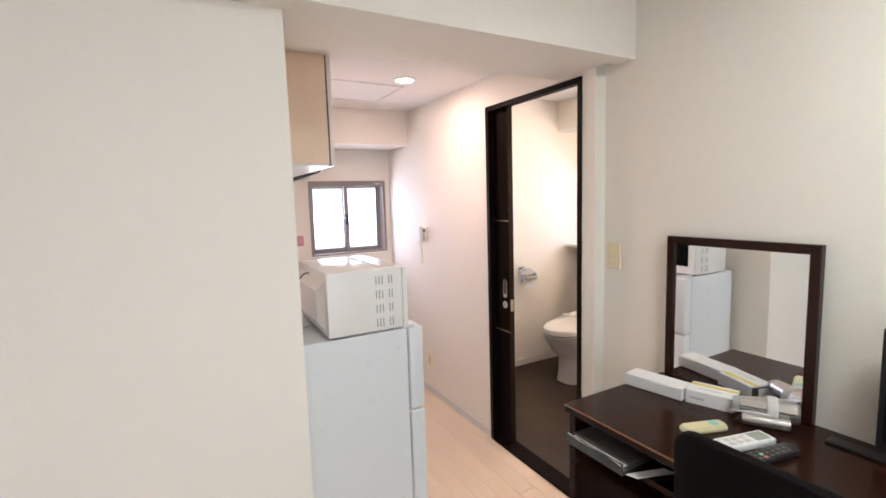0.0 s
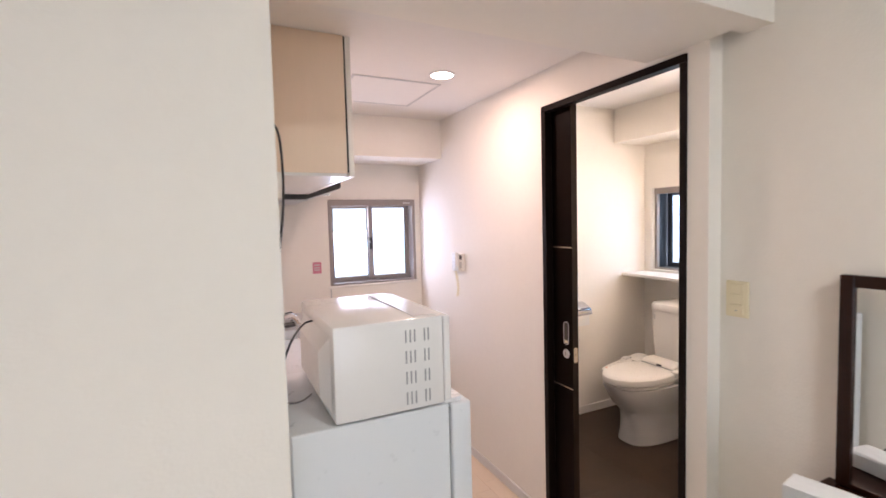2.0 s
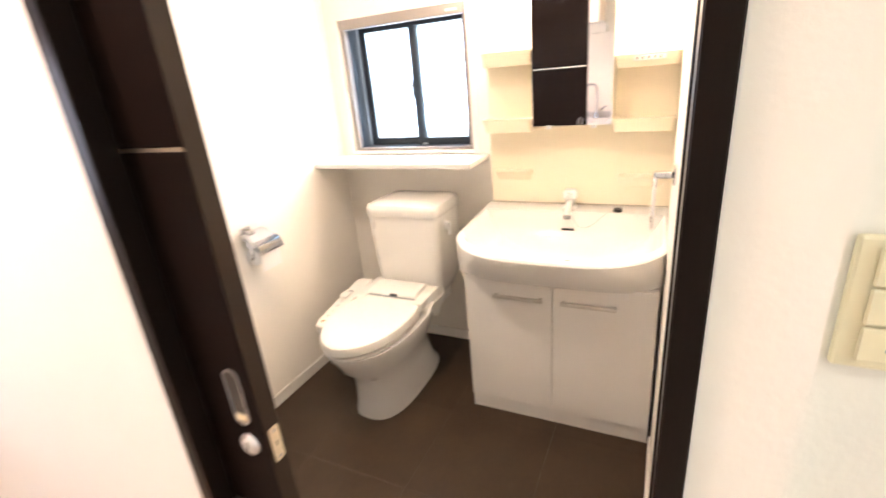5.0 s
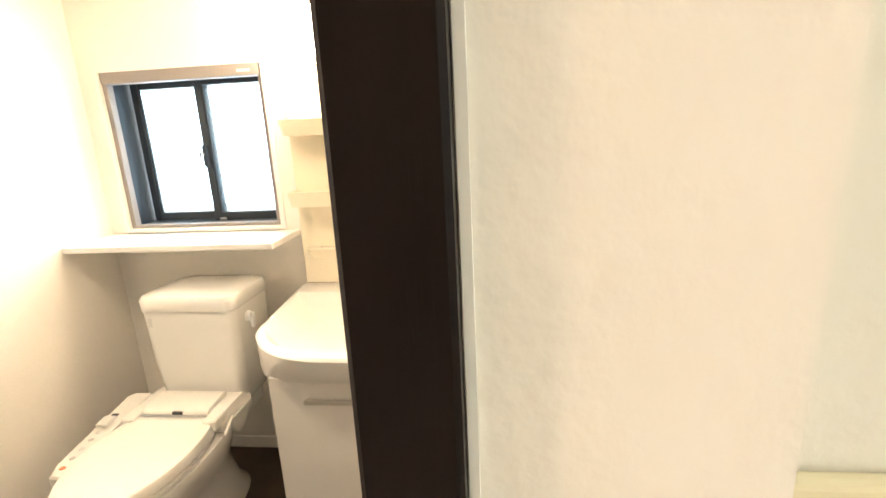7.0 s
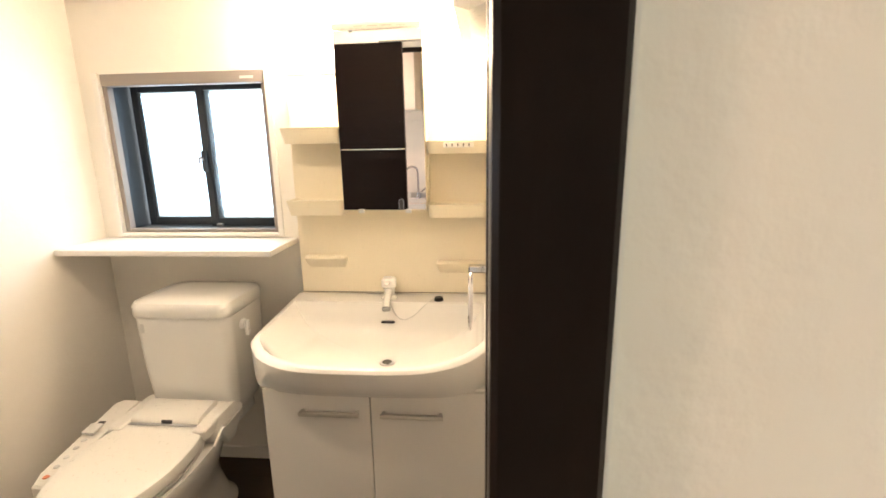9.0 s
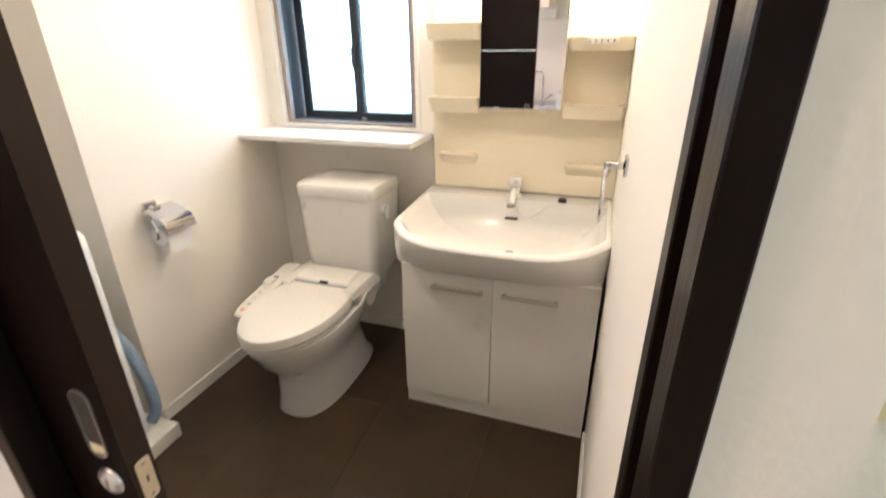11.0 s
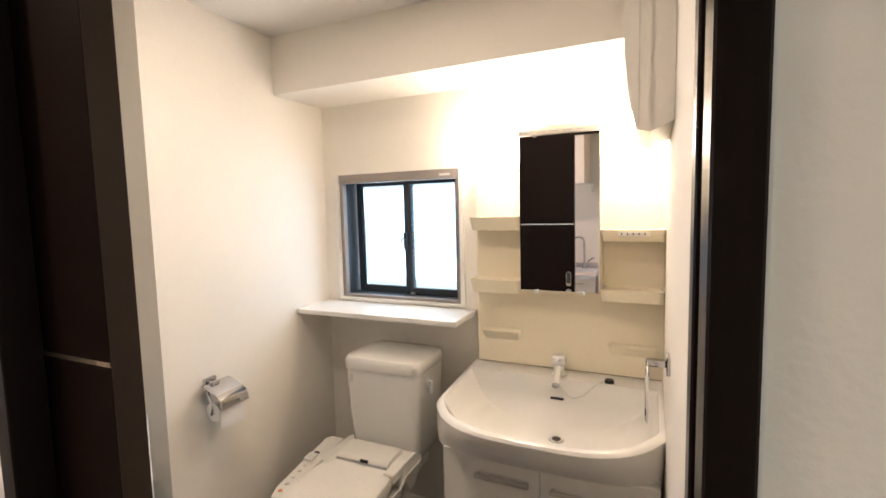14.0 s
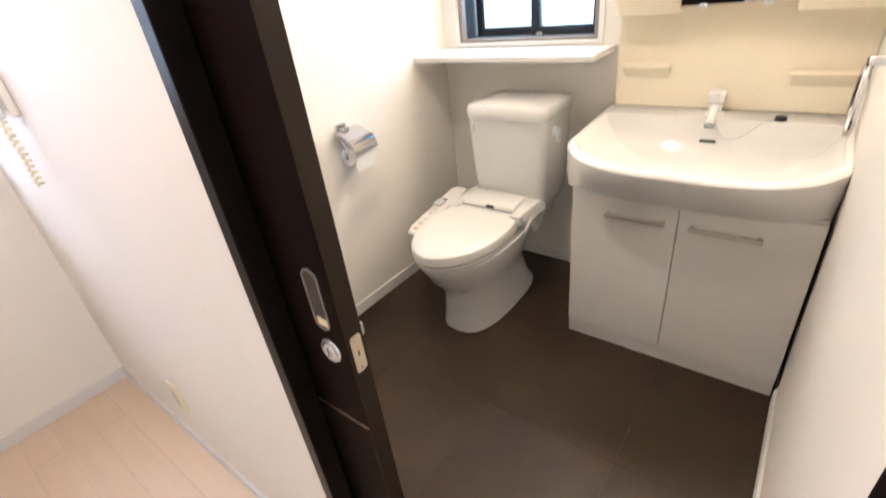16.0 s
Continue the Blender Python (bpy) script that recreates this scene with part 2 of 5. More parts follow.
def cyl(c, r0, r1, h, sides=20, axis="z", bm=None):
    """A turned solid from c along an axis."""
    bm = bm or bmesh.new()
    def at(a, r, t):
        u, v = r * math.cos(a), r * math.sin(a)
        d = {"z": (u, v, t), "y": (v, t, u), "x": (t, u, v)}[axis]
        return tuple(c[i] + d[i] for i in range(3))
    ang = [2 * math.pi * k / sides for k in range(sides)]
    return loft([[at(a, r0, 0) for a in ang], [at(a, r1, h) for a in ang]], bm)


WORLD_OF = {}


def finish(bm, smooth):
    bmesh.ops.recalc_face_normals(bm, faces=bm.faces)
    if smooth:
        for f in bm.faces:
            f.smooth = True
        for e in bm.edges:
            if len(e.link_faces) == 2 and e.calc_face_angle(0) > radians(35):
                e.smooth = False


def mesh_object(name, bm, material, smooth=False):
    finish(bm, smooth)
    me = bpy.data.meshes.new(name)
    bm.to_mesh(me)
    bm.free()
    me.materials.append(material)
    return new(name, me)


def thing(name, m, label, category, group="", kind=""):
    ob = new(name)
    ob.empty_display_size = 0.05
    ob.matrix_basis = m
    WORLD_OF[ob] = m
    return tagged(ob, label, category, group, kind)


def part(name, bm, material, parent, label="", smooth=False):
    """bm is in world metres; it becomes one mesh under its thing or part."""
    m = WORLD_OF[parent]
    bm.transform(m.inverted())
    ob = mesh_object(name, bm, material, smooth)
    ob.parent = parent
    WORLD_OF[ob] = m
    if label:
        ob["label"] = label
    return ob


def local_part(name, bm, material, parent, label="", smooth=False):
    """bm is in the thing's own metres."""
    bm.transform(WORLD_OF[parent])
    return part(name, bm, material, parent, label, smooth)


def single(name, bm, material, label, category, group="", kind="", smooth=False, base=None):
    c = base or tuple(sum((v.co[i] for v in bm.verts)) / len(bm.verts) for i in range(3))
    bm.transform(Matrix.Translation(c).inverted())
    ob = mesh_object(name, bm, material, smooth)
    ob.location = c
    WORLD_OF[ob] = Matrix.Translation(c)
    return tagged(ob, label, category, group, kind)


def structure(name, bm, material, label, smooth=False):
    ob = mesh_object(name, bm, material, smooth)
    WORLD_OF[ob] = Matrix.Identity(4)
    return tagged(ob, label, name.split("_")[0], kind="structure")


# ---- the setting ----
KX, RX = -1.30, 0.062      # kitchen side wall, desk wall
YK, YH = 2.27, -0.225      # kitchen end wall, front of the header
ZC, ZH = 2.20, 2.05        # corridor ceiling, soffit of the header
BY, BX = 1.65, 1.735       # toilet side wall, window wall of the washroom
ROOM_Z, ROOM_X, ROOM_Y = 2.42, -3.4, -4.0

# partition with the kitchen side wall
structure("wall_partition", boxes((ROOM_X - 0.1, KX, -0.138, 0.0, 0, ROOM_Z), (KX - 0.12, KX, 0.0, YK + 0.12, 0, ROOM_Z)), WALLPAPER, "off-white textured wallpaper partition wall beside the kitchen")
# kitchen end wall with its window opening
structure("wall_kitchen_end", boxes((KX, -0.705, YK, YK + 0.12, 0, ROOM_Z), (-0.04, 0.03, YK, YK + 0.12, 0, ROOM_Z), (-0.705, -0.04, YK, YK + 0.12, 0, 1.068), (-0.705, -0.04, YK, YK + 0.12, 1.68, ROOM_Z)), WALLPAPER, "off-white wallpaper end wall of the kitchen passage")
structure("wall_beam_kitchen", boxes((KX, 0.0, 1.86, YK, 1.94, ZC)), WALLPAPER, "off-white wallpaper ceiling beam over the kitchen window")
# wall with the sliding door
structure("wall_door", boxes((0.0, 0.028, 0.75, YK, 0, ROOM_Z), (0.0, 0.028, 0.0, 0.75, 2.03, ROOM_Z), (0.028, 0.1, 0.0, 0.75, 2.066, ROOM_Z), (0.0, 0.1, -0.074, 0.0, 0, ROOM_Z)), WALLPAPER, "off-white wallpaper wall with the sliding door opening")
structure("wall_desk", boxes((RX, RX + 0.12, ROOM_Y, -0.074, 0, ROOM_Z)), WALLPAPER, "off-white wallpaper wall behind the desk")
structure("wall_header", boxes((ROOM_X, RX, YH, -0.138, ZH, ROOM_Z), (KX, 0.0, -0.138, 0.16, ZH, ROOM_Z)), WALLPAPER, "off-white wallpaper header over the passage opening")
structure("ceiling_passage", boxes((KX, 0.0, 0.16, 1.86, ZC, ZC + 0.1)), CEILING, "off-white ceiling of the kitchen passage")
structure("ceiling_room", boxes((ROOM_X, RX, ROOM_Y, YH, ROOM_Z, ROOM_Z + 0.1)), CEILING, "off-white ceiling of the room")
structure("wall_room_side", boxes((ROOM_X - 0.1, ROOM_X, ROOM_Y, -0.138, 0, ROOM_Z)), WALLPAPER, "off-white wallpaper side wall of the room")
# unseen back wall; its opening is assumed, to let daylight fill the room
structure("wall_room_back", boxes((ROOM_X, -2.8, ROOM_Y - 0.1, ROOM_Y, 0, ROOM_Z), (-1.0, RX + 0.12, ROOM_Y - 0.1, ROOM_Y, 0, ROOM_Z), (-2.8, -1.0, ROOM_Y - 0.1, ROOM_Y, 2.1, ROOM_Z)), WALLPAPER, "unseen off-white wallpaper back wall with an assumed window opening")

# washroom shell
structure("wall_bath_window", boxes((BX, BX + 0.12, 1.561, BY, 0, 2.45), (BX, BX + 0.12, 0.0, 0.871, 0, 2.45), (BX, BX + 0.12, 0.871, 1.561, 0, 1.084), (BX, BX + 0.12, 0.871, 1.561, 1.728, 2.45)), WALLPAPER, "off-white wallpaper window wall of the washroom")
structure("wall_bath_toilet", boxes((0.782, BX + 0.12, BY, 2.39, 0, 2.45)), WALLPAPER, "off-white wallpaper wall beside the toilet")
structure("wall_bath_vanity", boxes((0.1, BX + 0.12, -0.1, 0.0, 0, 2.45)), WALLPAPER, "off-white wallpaper wall beside the vanity")
structure("wall_bath_alcove", boxes((0.028, 0.782, 2.27, 2.39, 0, 2.45)), WALLPAPER, "off-white wallpaper wall behind the washing machine")
structure("wall_beam_bath", boxes((1.40, BX, 0.0, BY, 2.082, 2.34)), WALLPAPER, "off-white wallpaper ceiling beam over the washroom window")
structure("ceiling_bath", boxes((0.028, BX, 0.0, 2.27, 2.34, 2.45)), CEILING, "off-white ceiling of the washroom")

# door frame and threshold
trim = structure("trim_door_frame", boxes((-0.01, 0.031, 0.0, 0.024, 0, 2.005), (0.031, 0.075, 0.0, 0.012, 0, 2.005), (0.075, 0.105, 0.0, 0.024, 0, 2.005), bevel=0.0015), DARK_WOOD, "dark brown wooden sliding door frame")
part("jamb", boxes((-0.01, 0.031, 0.723, 0.752, 0, 2.005), bevel=0.0015), DARK_WOOD, trim)
part("head", boxes((-0.01, 0.031, 0.0, 0.752, 2.005, 2.032), bevel=0.0015), DARK_WOOD_H, trim)
structure("trim_door_track", boxes((-0.012, 0.09, 0.024, 0.723, 0.0, 0.012), (0.036, 0.074, 0.723, 1.36, 0.0, 0.008)), DARK_WOOD_H, "dark brown floor track of the sliding door")
structure("trim_door_edge", boxes((-0.002, 0.0, -0.003, -0.0005, 0, 2.03), (0.105, 0.112, 0.0, 0.02, 0, 2.05)), TRIM, "white edging beside the door frame")

# sliding door, pushed open behind the passage wall
DY = 0.600
door = thing("door_1", pose(0.052, DY, 0.012), "open dark brown wooden sliding door with metal inlay lines", "door", kind="structure")
L1, L2, DT = 1.372, 0.712, 2.062
for z0, z1 in ((0.014, L2 - 0.003), (L2 + 0.003, L1 - 0.003), (L1 + 0.003, DT)):
    part("panel", boxes((0.036, 0.070, DY, DY + 0.735, z0, z1), bevel=0.0012), DARK_WOOD_H, door)
for z in (L1, L2):
    part("inlay_strip", boxes((0.0375, 0.0685, DY + 0.004, DY + 0.731, z - 0.003, z + 0.003)), BRASS_LINE, door, "thin champagne metal inlay strip")


def pull(x, sx):
    """A recessed finger pull and a round lock rose on one face of the door."""
    yc, z0, z1 = DY + 0.042, 0.915, 1.025
    outer, inner = [], []
    for k in range(24):
        a = 2 * math.pi * k / 24
        up = z1 - 0.018 if math.sin(a) >= 0 else z0 + 0.018
        outer.append((0, yc + 0.018 * math.cos(a), up + 0.018 * math.sin(a)))
        inner.append((0, yc + 0.0152 * math.cos(a), up + 0.0152 * math.sin(a)))
    at = lambda pts, dx: [(x + sx * dx, p[1], p[2]) for p in pts]
    cup = part("finger_pull", loft([at(outer, -0.001), at(outer, 0.002), at(inner, 0.002), at(inner, -0.0009)]), STEEL, door, "recessed satin metal finger pull", smooth=True)
    # nearly flush floor, coloured dark for the shade inside the recess
    part("cup_floor", loft([at(inner, -0.0005), at(inner, 0.0004)]), RECESS, cup)
    part("cup_lip", boxes((x + sx * 0.0005, x + sx * 0.0012, yc - 0.012, yc + 0.012, z0 + 0.008, z0 + 0.022)), IVORY, cup)
    rose = part("lock_rose", cyl((x, yc, 0.873), 0.022, 0.0205, sx * 0.003, 28, "x"), STEEL, door, "round metal lock rose", smooth=True)
    part("thumb_turn", cyl((x + sx * 0.003, yc, 0.873), 0.013, 0.012, sx * 0.003, 24, "x"), LIGHT_GREY, rose, smooth=True)
    part("slot", boxes((x + sx * 0.006, x + sx * 0.0066, yc - 0.0015, yc + 0.0015, 0.865, 0.881)), EDGE_DARK, rose)


pull(0.036, -1)
pull(0.070, 1)
part("edge_band", boxes((0.0365, 0.0695, DY - 0.0008, DY - 0.0001, 0.016, DT - 0.002)), EDGE_BAND, door, "lighter brown edge band")
strike = part("lock_plate", loft([[(x, DY - d, z) for x, z, _ in rounded(0.043, 0.064, 0.838, 0.908, 0, 0.006, 4)] for d in (0.0, 0.0018, 0.002)]), BRASS, door, "dull brass lock plate on the door edge")
part("latch_slot", boxes((0.052, 0.055, DY - 0.0024, DY - 0.0019, 0.868, 0.879)), EDGE_DARK, strike)
for z in (0.846, 0.900):
    part("screw", cyl((0.0535, DY - 0.0018, z), 0.0032, 0.003, -0.0008, 12, "y"), CHROME, strike)

# baseboards
structure("baseboard_passage", boxes((-0.009, 0.0, 0.753, YK, 0, 0.055), (KX, -0.009, YK - 0.009, YK, 0, 0.055), bevel=0.002), TRIM_COOL, "pale vinyl baseboard of the passage")
structure("baseboard_toilet", boxes((0.784, BX, BY - 0.01, BY, 0, 0.06), (BX - 0.01, BX, 0.8, BY - 0.01, 0, 0.06), bevel=0.002), TRIM, "white wooden baseboard beside the toilet")
structure("baseboard_vanity", boxes((0.112, 1.2, 0.0, 0.01, 0, 0.06), bevel=0.002), TRIM, "white wooden baseboard beside the vanity")
structure("baseboard_desk_wall", boxes((RX - 0.009, RX, ROOM_Y, -0.0745, 0, 0.055), bevel=0.002), TRIM_COOL, "pale vinyl baseboard of the room")

# floors
floor = structure("floor_passage", boxes((ROOM_X, RX, ROOM_Y, -0.138, -0.05, -0.004), (KX, 0.0, -0.138, YK, -0.05, -0.004)), OAK_JOINT, "pale oak plank floor of room and passage")
bath_floor = structure("floor_bath", boxes((0.0, BX, 0.0, 2.27, -0.05, -0.0035)), JOINT, "dark brown vinyl tile floor of the washroom")
structure("ground", boxes((-60, 60, -60, 60, -3.2, -3.0)), mat("asphalt", (0.06, 0.06, 0.06), 0.9, vary=0.2), "grey ground outside the building")


# ---- windows ----
def window(name, m, frame_mat, sash_mat, label, w, h, shift=0.0):
    win = thing(name, m, label, "window", kind="structure")
    P = lambda n, rows, mt, lb="", par=None, bv=0.002: local_part(n, boxes(*rows, bevel=bv), mt, par or win, lb)
    f = 0.022
    P("window_frame", [(0, f, -0.012, 0.02, 0, h), (w - f, w, -0.012, 0.02, 0, h), (f, w - f, -0.012, 0.02, 0, 0.014), (f, w - f, -0.012, 0.02, h - 0.02, h)], frame_mat)
    P("track_frame", [(0.001, f - 0.004, 0.0205, 0.135, 0.001, h - 0.001), (w - f + 0.004, w - 0.001, 0.0205, 0.135, 0.001, h - 0.001), (f - 0.004, w - f + 0.004, 0.0205, 0.135, 0.001, 0.012), (f - 0.004, w - f + 0.004, 0.0205, 0.135, h - 0.03, h - 0.001)], sash_mat)
    head = P("blind_cassette", [(0.004, w - 0.004, -0.022, 0.02, h - 0.045, h + 0.001)], frame_mat, "slim bronze head box")
    P("maker_label", [(w - 0.10, w - 0.045, -0.0228, -0.0218, h - 0.03, h - 0.02)], LIGHT_GREY, "", head, 0)
    for k, (x0, x1, y) in enumerate(((f + 0.002 + shift * 0.6, w * 0.5 + 0.016 + shift, 0.098), (w * 0.5 - 0.016 + shift, w - f - 0.002, 0.066))):
        s = 0.032
        z0, z1 = 0.014, h - 0.032
        sash = P("sash", [(x0, x0 + s, y, y + 0.026, z0, z1), (x1 - s, x1, y, y + 0.026, z0, z1), (x0 + s, x1 - s, y, y + 0.026, z0, z0 + 0.035), (x0 + s, x1 - s, y, y + 0.026, z1 - 0.026, z1)], sash_mat)
        pane = P("pane", [(x0 + s - 0.004, x1 - s + 0.004, y + 0.011, y + 0.015, z0 + 0.031, z1 - 0.022)], GLASS, "frosted glass pane", sash, 0)
        pane.visible_shadow = False
        P("gasket", [(x0 + s, x0 + s + 0.005, y + 0.006, y + 0.01, z0 + 0.035, z1 - 0.026), (x1 - s - 0.005, x1 - s, y + 0.006, y + 0.01, z0 + 0.035, z1 - 0.026)], RUBBER, "", sash, 0)
    xs = w * 0.5 - 0.004 + shift
    latch = P("crescent_latch", [(xs - 0.010, xs + 0.008, 0.048, 0.0655, 0.25, 0.34)], RUBBER if frame_mat is sash_mat else sash_mat, "small sash latch")
    local_part("latch_arm", tube([(xs, 0.052, 0.30), (xs - 0.018, 0.046, 0.315), (xs - 0.02, 0.046, 0.285)], 0.005, 8), GREY, latch, smooth=True)
    P("stop", [(w * 0.5 + 0.03, w * 0.5 + 0.055, 0.05, 0.0655, 0.014, 0.026)], GREY, "", None, 0.001)
    return win


window("window_1", pose(-0.705, YK + 0.012, 1.064), ALU, ALU, "bronze aluminium sliding window with frosted glass over the passage", 0.665, 0.617)
window("window_2", pose(BX + 0.02, 1.5605, 1.0845, 0, 0, -90), ALU, ALU_DARK, "bronze aluminium sliding window with dark sashes and frosted glass", 0.689, 0.643, 0.014)
structure("window_sill_kitchen", boxes((-0.72, -0.028, YK - 0.012, YK + 0.0, 1.05, 1.062), bevel=0.002), TRIM, "narrow white sill under the kitchen window")
structure("trim_bath_window", boxes((BX - 0.012, BX - 0.0005, 1.562, 1.584, 1.07, 1.732), (BX - 0.012, BX - 0.0005, 0.848, 0.870, 1.07, 1.732), (BX - 0.012, BX - 0.0005, 0.870, 1.562, 1.07, 1.083), bevel=0.0015), TRIM, "white casing round the washroom window")
structure("window_sill_shelf", boxes((1.478, BX + 0.0, 0.795, BY, 1.040, 1.064), bevel=0.004, seg=2), LACQUER, "white lacquered sill shelf below the washroom window")
# added glowing sheets that make the view through the panes plain white
bd = boxes((-2.2, 1.2, 3.1, 3.12, -0.5, 3.5), (3.0, 3.02, -0.6, 3.2, -0.5, 3.5), (-3.6, 0.4, -6.0, -5.98, -0.5, 3.5))
structure("backdrop", bd, OUTSIDE, "plain glowing backdrop sheets outside the windows")


# ---- washroom: toilet ----
def toilet():
    cy = 1.164
    t = thing("toilet", pose(1.25, cy, 0), "white ceramic toilet with closed washlet lid and side control panel", "toilet")

    def oval(x0, x1, w, z, n=32, sq=2.3):
        c, a = (x0 + x1) / 2, (x1 - x0) / 2
        out = []
        for k in range(n):
            th = 2 * math.pi * k / n
            cx, sy = math.cos(th), math.sin(th)
            p = 2 / sq
            out.append((c + a * math.copysign(abs(cx) ** p, cx), cy + w * math.copysign(abs(sy) ** p, sy), z))
        return out
    bowl = loft([oval(0.975, 1.57, 0.138, 0.0, sq=2.8), oval(0.975, 1.565, 0.138, 0.012, sq=2.8), oval(0.984, 1.525, 0.129, 0.06, sq=2.7), oval(0.985, 1.495, 0.124, 0.15, sq=2.6), oval(0.972, 1.485, 0.13, 0.21), oval(0.912, 1.49, 0.16, 0.27), oval(0.878, 1.51, 0.18, 0.335), oval(0.852, 1.52, 0.19, 0.375), oval(0.85, 1.52, 0.19, 0.395)])
    part("bowl", bowl, CERAMIC, t, smooth=True)
    part("tank_shelf", loft([rounded(1.42, 1.68, cy - 0.15, cy + 0.15, z, 0.05) for z in (0.34, 0.40)]), CERAMIC, t, smooth=True)
    # seat and lid, egg-shaped
    def egg(z, s=0.0):
        pts = []
        for k in range(36):
            th = 2 * math.pi * k / 36
            c, sy = math.cos(th), math.sin(th)
            if c < 0:
                x = 1.12 + (0.292 - s) * c
                y = (0.186 - s) * sy
            else:
                x = 1.12 + (0.175 - s) * min(1, c * 1.35)
                y = (0.186 - s) * (math.copysign(abs(sy) ** 0.45, sy))
                y *= 1 - 0.02 * max(0, c)
            pts.append((x, cy + y, z))
        return pts
    part("seat", loft([egg(0.398, 0.014), egg(0.402, 0.007), egg(0.413, 0.007), egg(0.417, 0.016)]), PLASTIC, t, smooth=True)
    lid = part("lid", loft([egg(0.4205, 0.016), egg(0.4225, 0.006), egg(0.425, 0.001), egg(0.451, 0.0), egg(0.461, 0.004), egg(0.4665, 0.014), egg(0.4695, 0.05)]), PLASTIC, t, smooth=True)
    unit = part("washlet_unit", loft([rounded(1.29, 1.50, cy - 0.188, cy + 0.2, 0.398, 0.03), rounded(1.285, 1.50, cy - 0.190, cy + 0.205, 0.43, 0.03), rounded(1.30, 1.495, cy - 0.184, cy + 0.195, 0.466, 0.03), rounded(1.32, 1.48, cy - 0.18, cy + 0.18, 0.474, 0.02)]), PLASTIC, t, "white washlet unit behind the lid", smooth=True)
    for s in (-1, 1):
        a, c = sorted((cy + s * 0.132, cy + s * 0.183))
        part("hinge_horn", loft([rounded(1.243, 1.36, a, c, 0.440, 0.008, 3), rounded(1.243, 1.36, a, c, 0.471, 0.008, 3), rounded(1.248, 1.355, a + 0.004, c - 0.004, 0.476, 0.006, 3)]), PLASTIC, lid, smooth=True)
    bar = part("hinge_bar", loft([[(1.292, y, 0.45), (1.290, y, 0.470), (1.296, y, 0.481), (1.31, y, 0.488), (1.40, y, 0.497), (1.415, y, 0.492), (1.415, y, 0.45)] for y in (cy - 0.128, cy + 0.128)]), PLASTIC, unit, smooth=True)
    # grey strip drawn as the shade line between lid and bar
    part("bar_gap", boxes((1.276, 1.2895, cy - 0.128, cy + 0.128, 0.4690, 0.4705)), GREY, unit)
    part("sensor", boxes((1.2875, 1.295, cy - 0.03, cy + 0.008, 0.470, 0.4812)), BLACK_PLASTIC, unit)
    # control arm beside the seat
    def arm(z, s):
        return [(x, y, z + dz) for x, y, dz in ((1.02 + s, cy + 0.180, -0.022), (1.005 + s, cy + 0.192, -0.022), (1.012 + s, cy + 0.242 - s, -0.022), (1.06, cy + 0.262 - s, -0.016), (1.39, cy + 0.272 - s, 0.03), (1.42 - s, cy + 0.25, 0.03), (1.42 - s, cy + 0.19, 0.03), (1.12, cy + 0.1885, -0.010))]
    panel = part("control_panel", loft([arm(0.40, 0.006), arm(0.41, 0.0), arm(0.443, 0.0), arm(0.45, 0.006)]), PLASTIC, t, "washlet control panel with buttons", smooth=True)
    for i, (x, mt) in enumerate(((1.045, RED), (1.085, LIGHT_GREY), (1.125, PALE_KEY), (1.165, LIGHT_GREY), (1.20, PALE_KEY))):
        z = 0.452 + (x - 1.06) * 0.135 - 0.016
        part("button", cyl((x, cy + 0.223 + 0.05 * (x - 1.045), z), 0.0095, 0.008, 0.0025, 14), mt, panel, "orange stop button" if mt is RED else "", smooth=True)
    part("status_window", boxes((1.275, 1.292, cy + 0.225, cy + 0.248, 0.466, 0.4695)), BLACK_PLASTIC, panel)
    part("key_cover", loft([[(x, y, 0.4365 + (x - 1.06) * 0.135 + 0.0145 + dz) for x, y in ((1.215 + e, cy + 0.208 + e), (1.262 - e, cy + 0.208 + e), (1.262 - e, cy + 0.252 - e), (1.215 + e, cy + 0.252 - e))] for dz, e in ((-0.004, 0), (0.002, 0), (0.003, 0.002))]), PALE_KEY, panel)
    bidet = part("side_handle", tube([(1.335, cy - 0.193, 0.44), (1.295, cy - 0.195, 0.418), (1.27, cy - 0.193, 0.40)], 0.006, 8), PLASTIC, t, smooth=True)
    part("side_cover", loft([rounded(1.36, 1.41, cy - 0.192, cy - 0.165, 0.352, 0.008, 3), rounded(1.32, 1.45, cy - 0.196, cy - 0.165, 0.41, 0.008, 3), rounded(1.31, 1.46, cy - 0.196, cy - 0.165, 0.43, 0.008, 3)]), PLASTIC, t, smooth=True)
    # tank
    y0, y1 = cy - 0.214, cy + 0.173
    part("tank", loft([rounded(1.46, 1.68, y0 + 0.050, y1 - 0.040, 0.40, 0.03), rounded(1.437, 1.69, y0 + 0.020, y1 - 0.016, 0.47, 0.035), rounded(1.427, 1.70, y0 + 0.010, y1 - 0.008, 0.62, 0.035), rounded(1.42, 1.70, y0 + 0.004, y1 - 0.004, 0.815, 0.035), rounded(1.42, 1.70, y0 + 0.004, y1 - 0.004, 0.82, 0.035)]), CERAMIC, t, smooth=True)
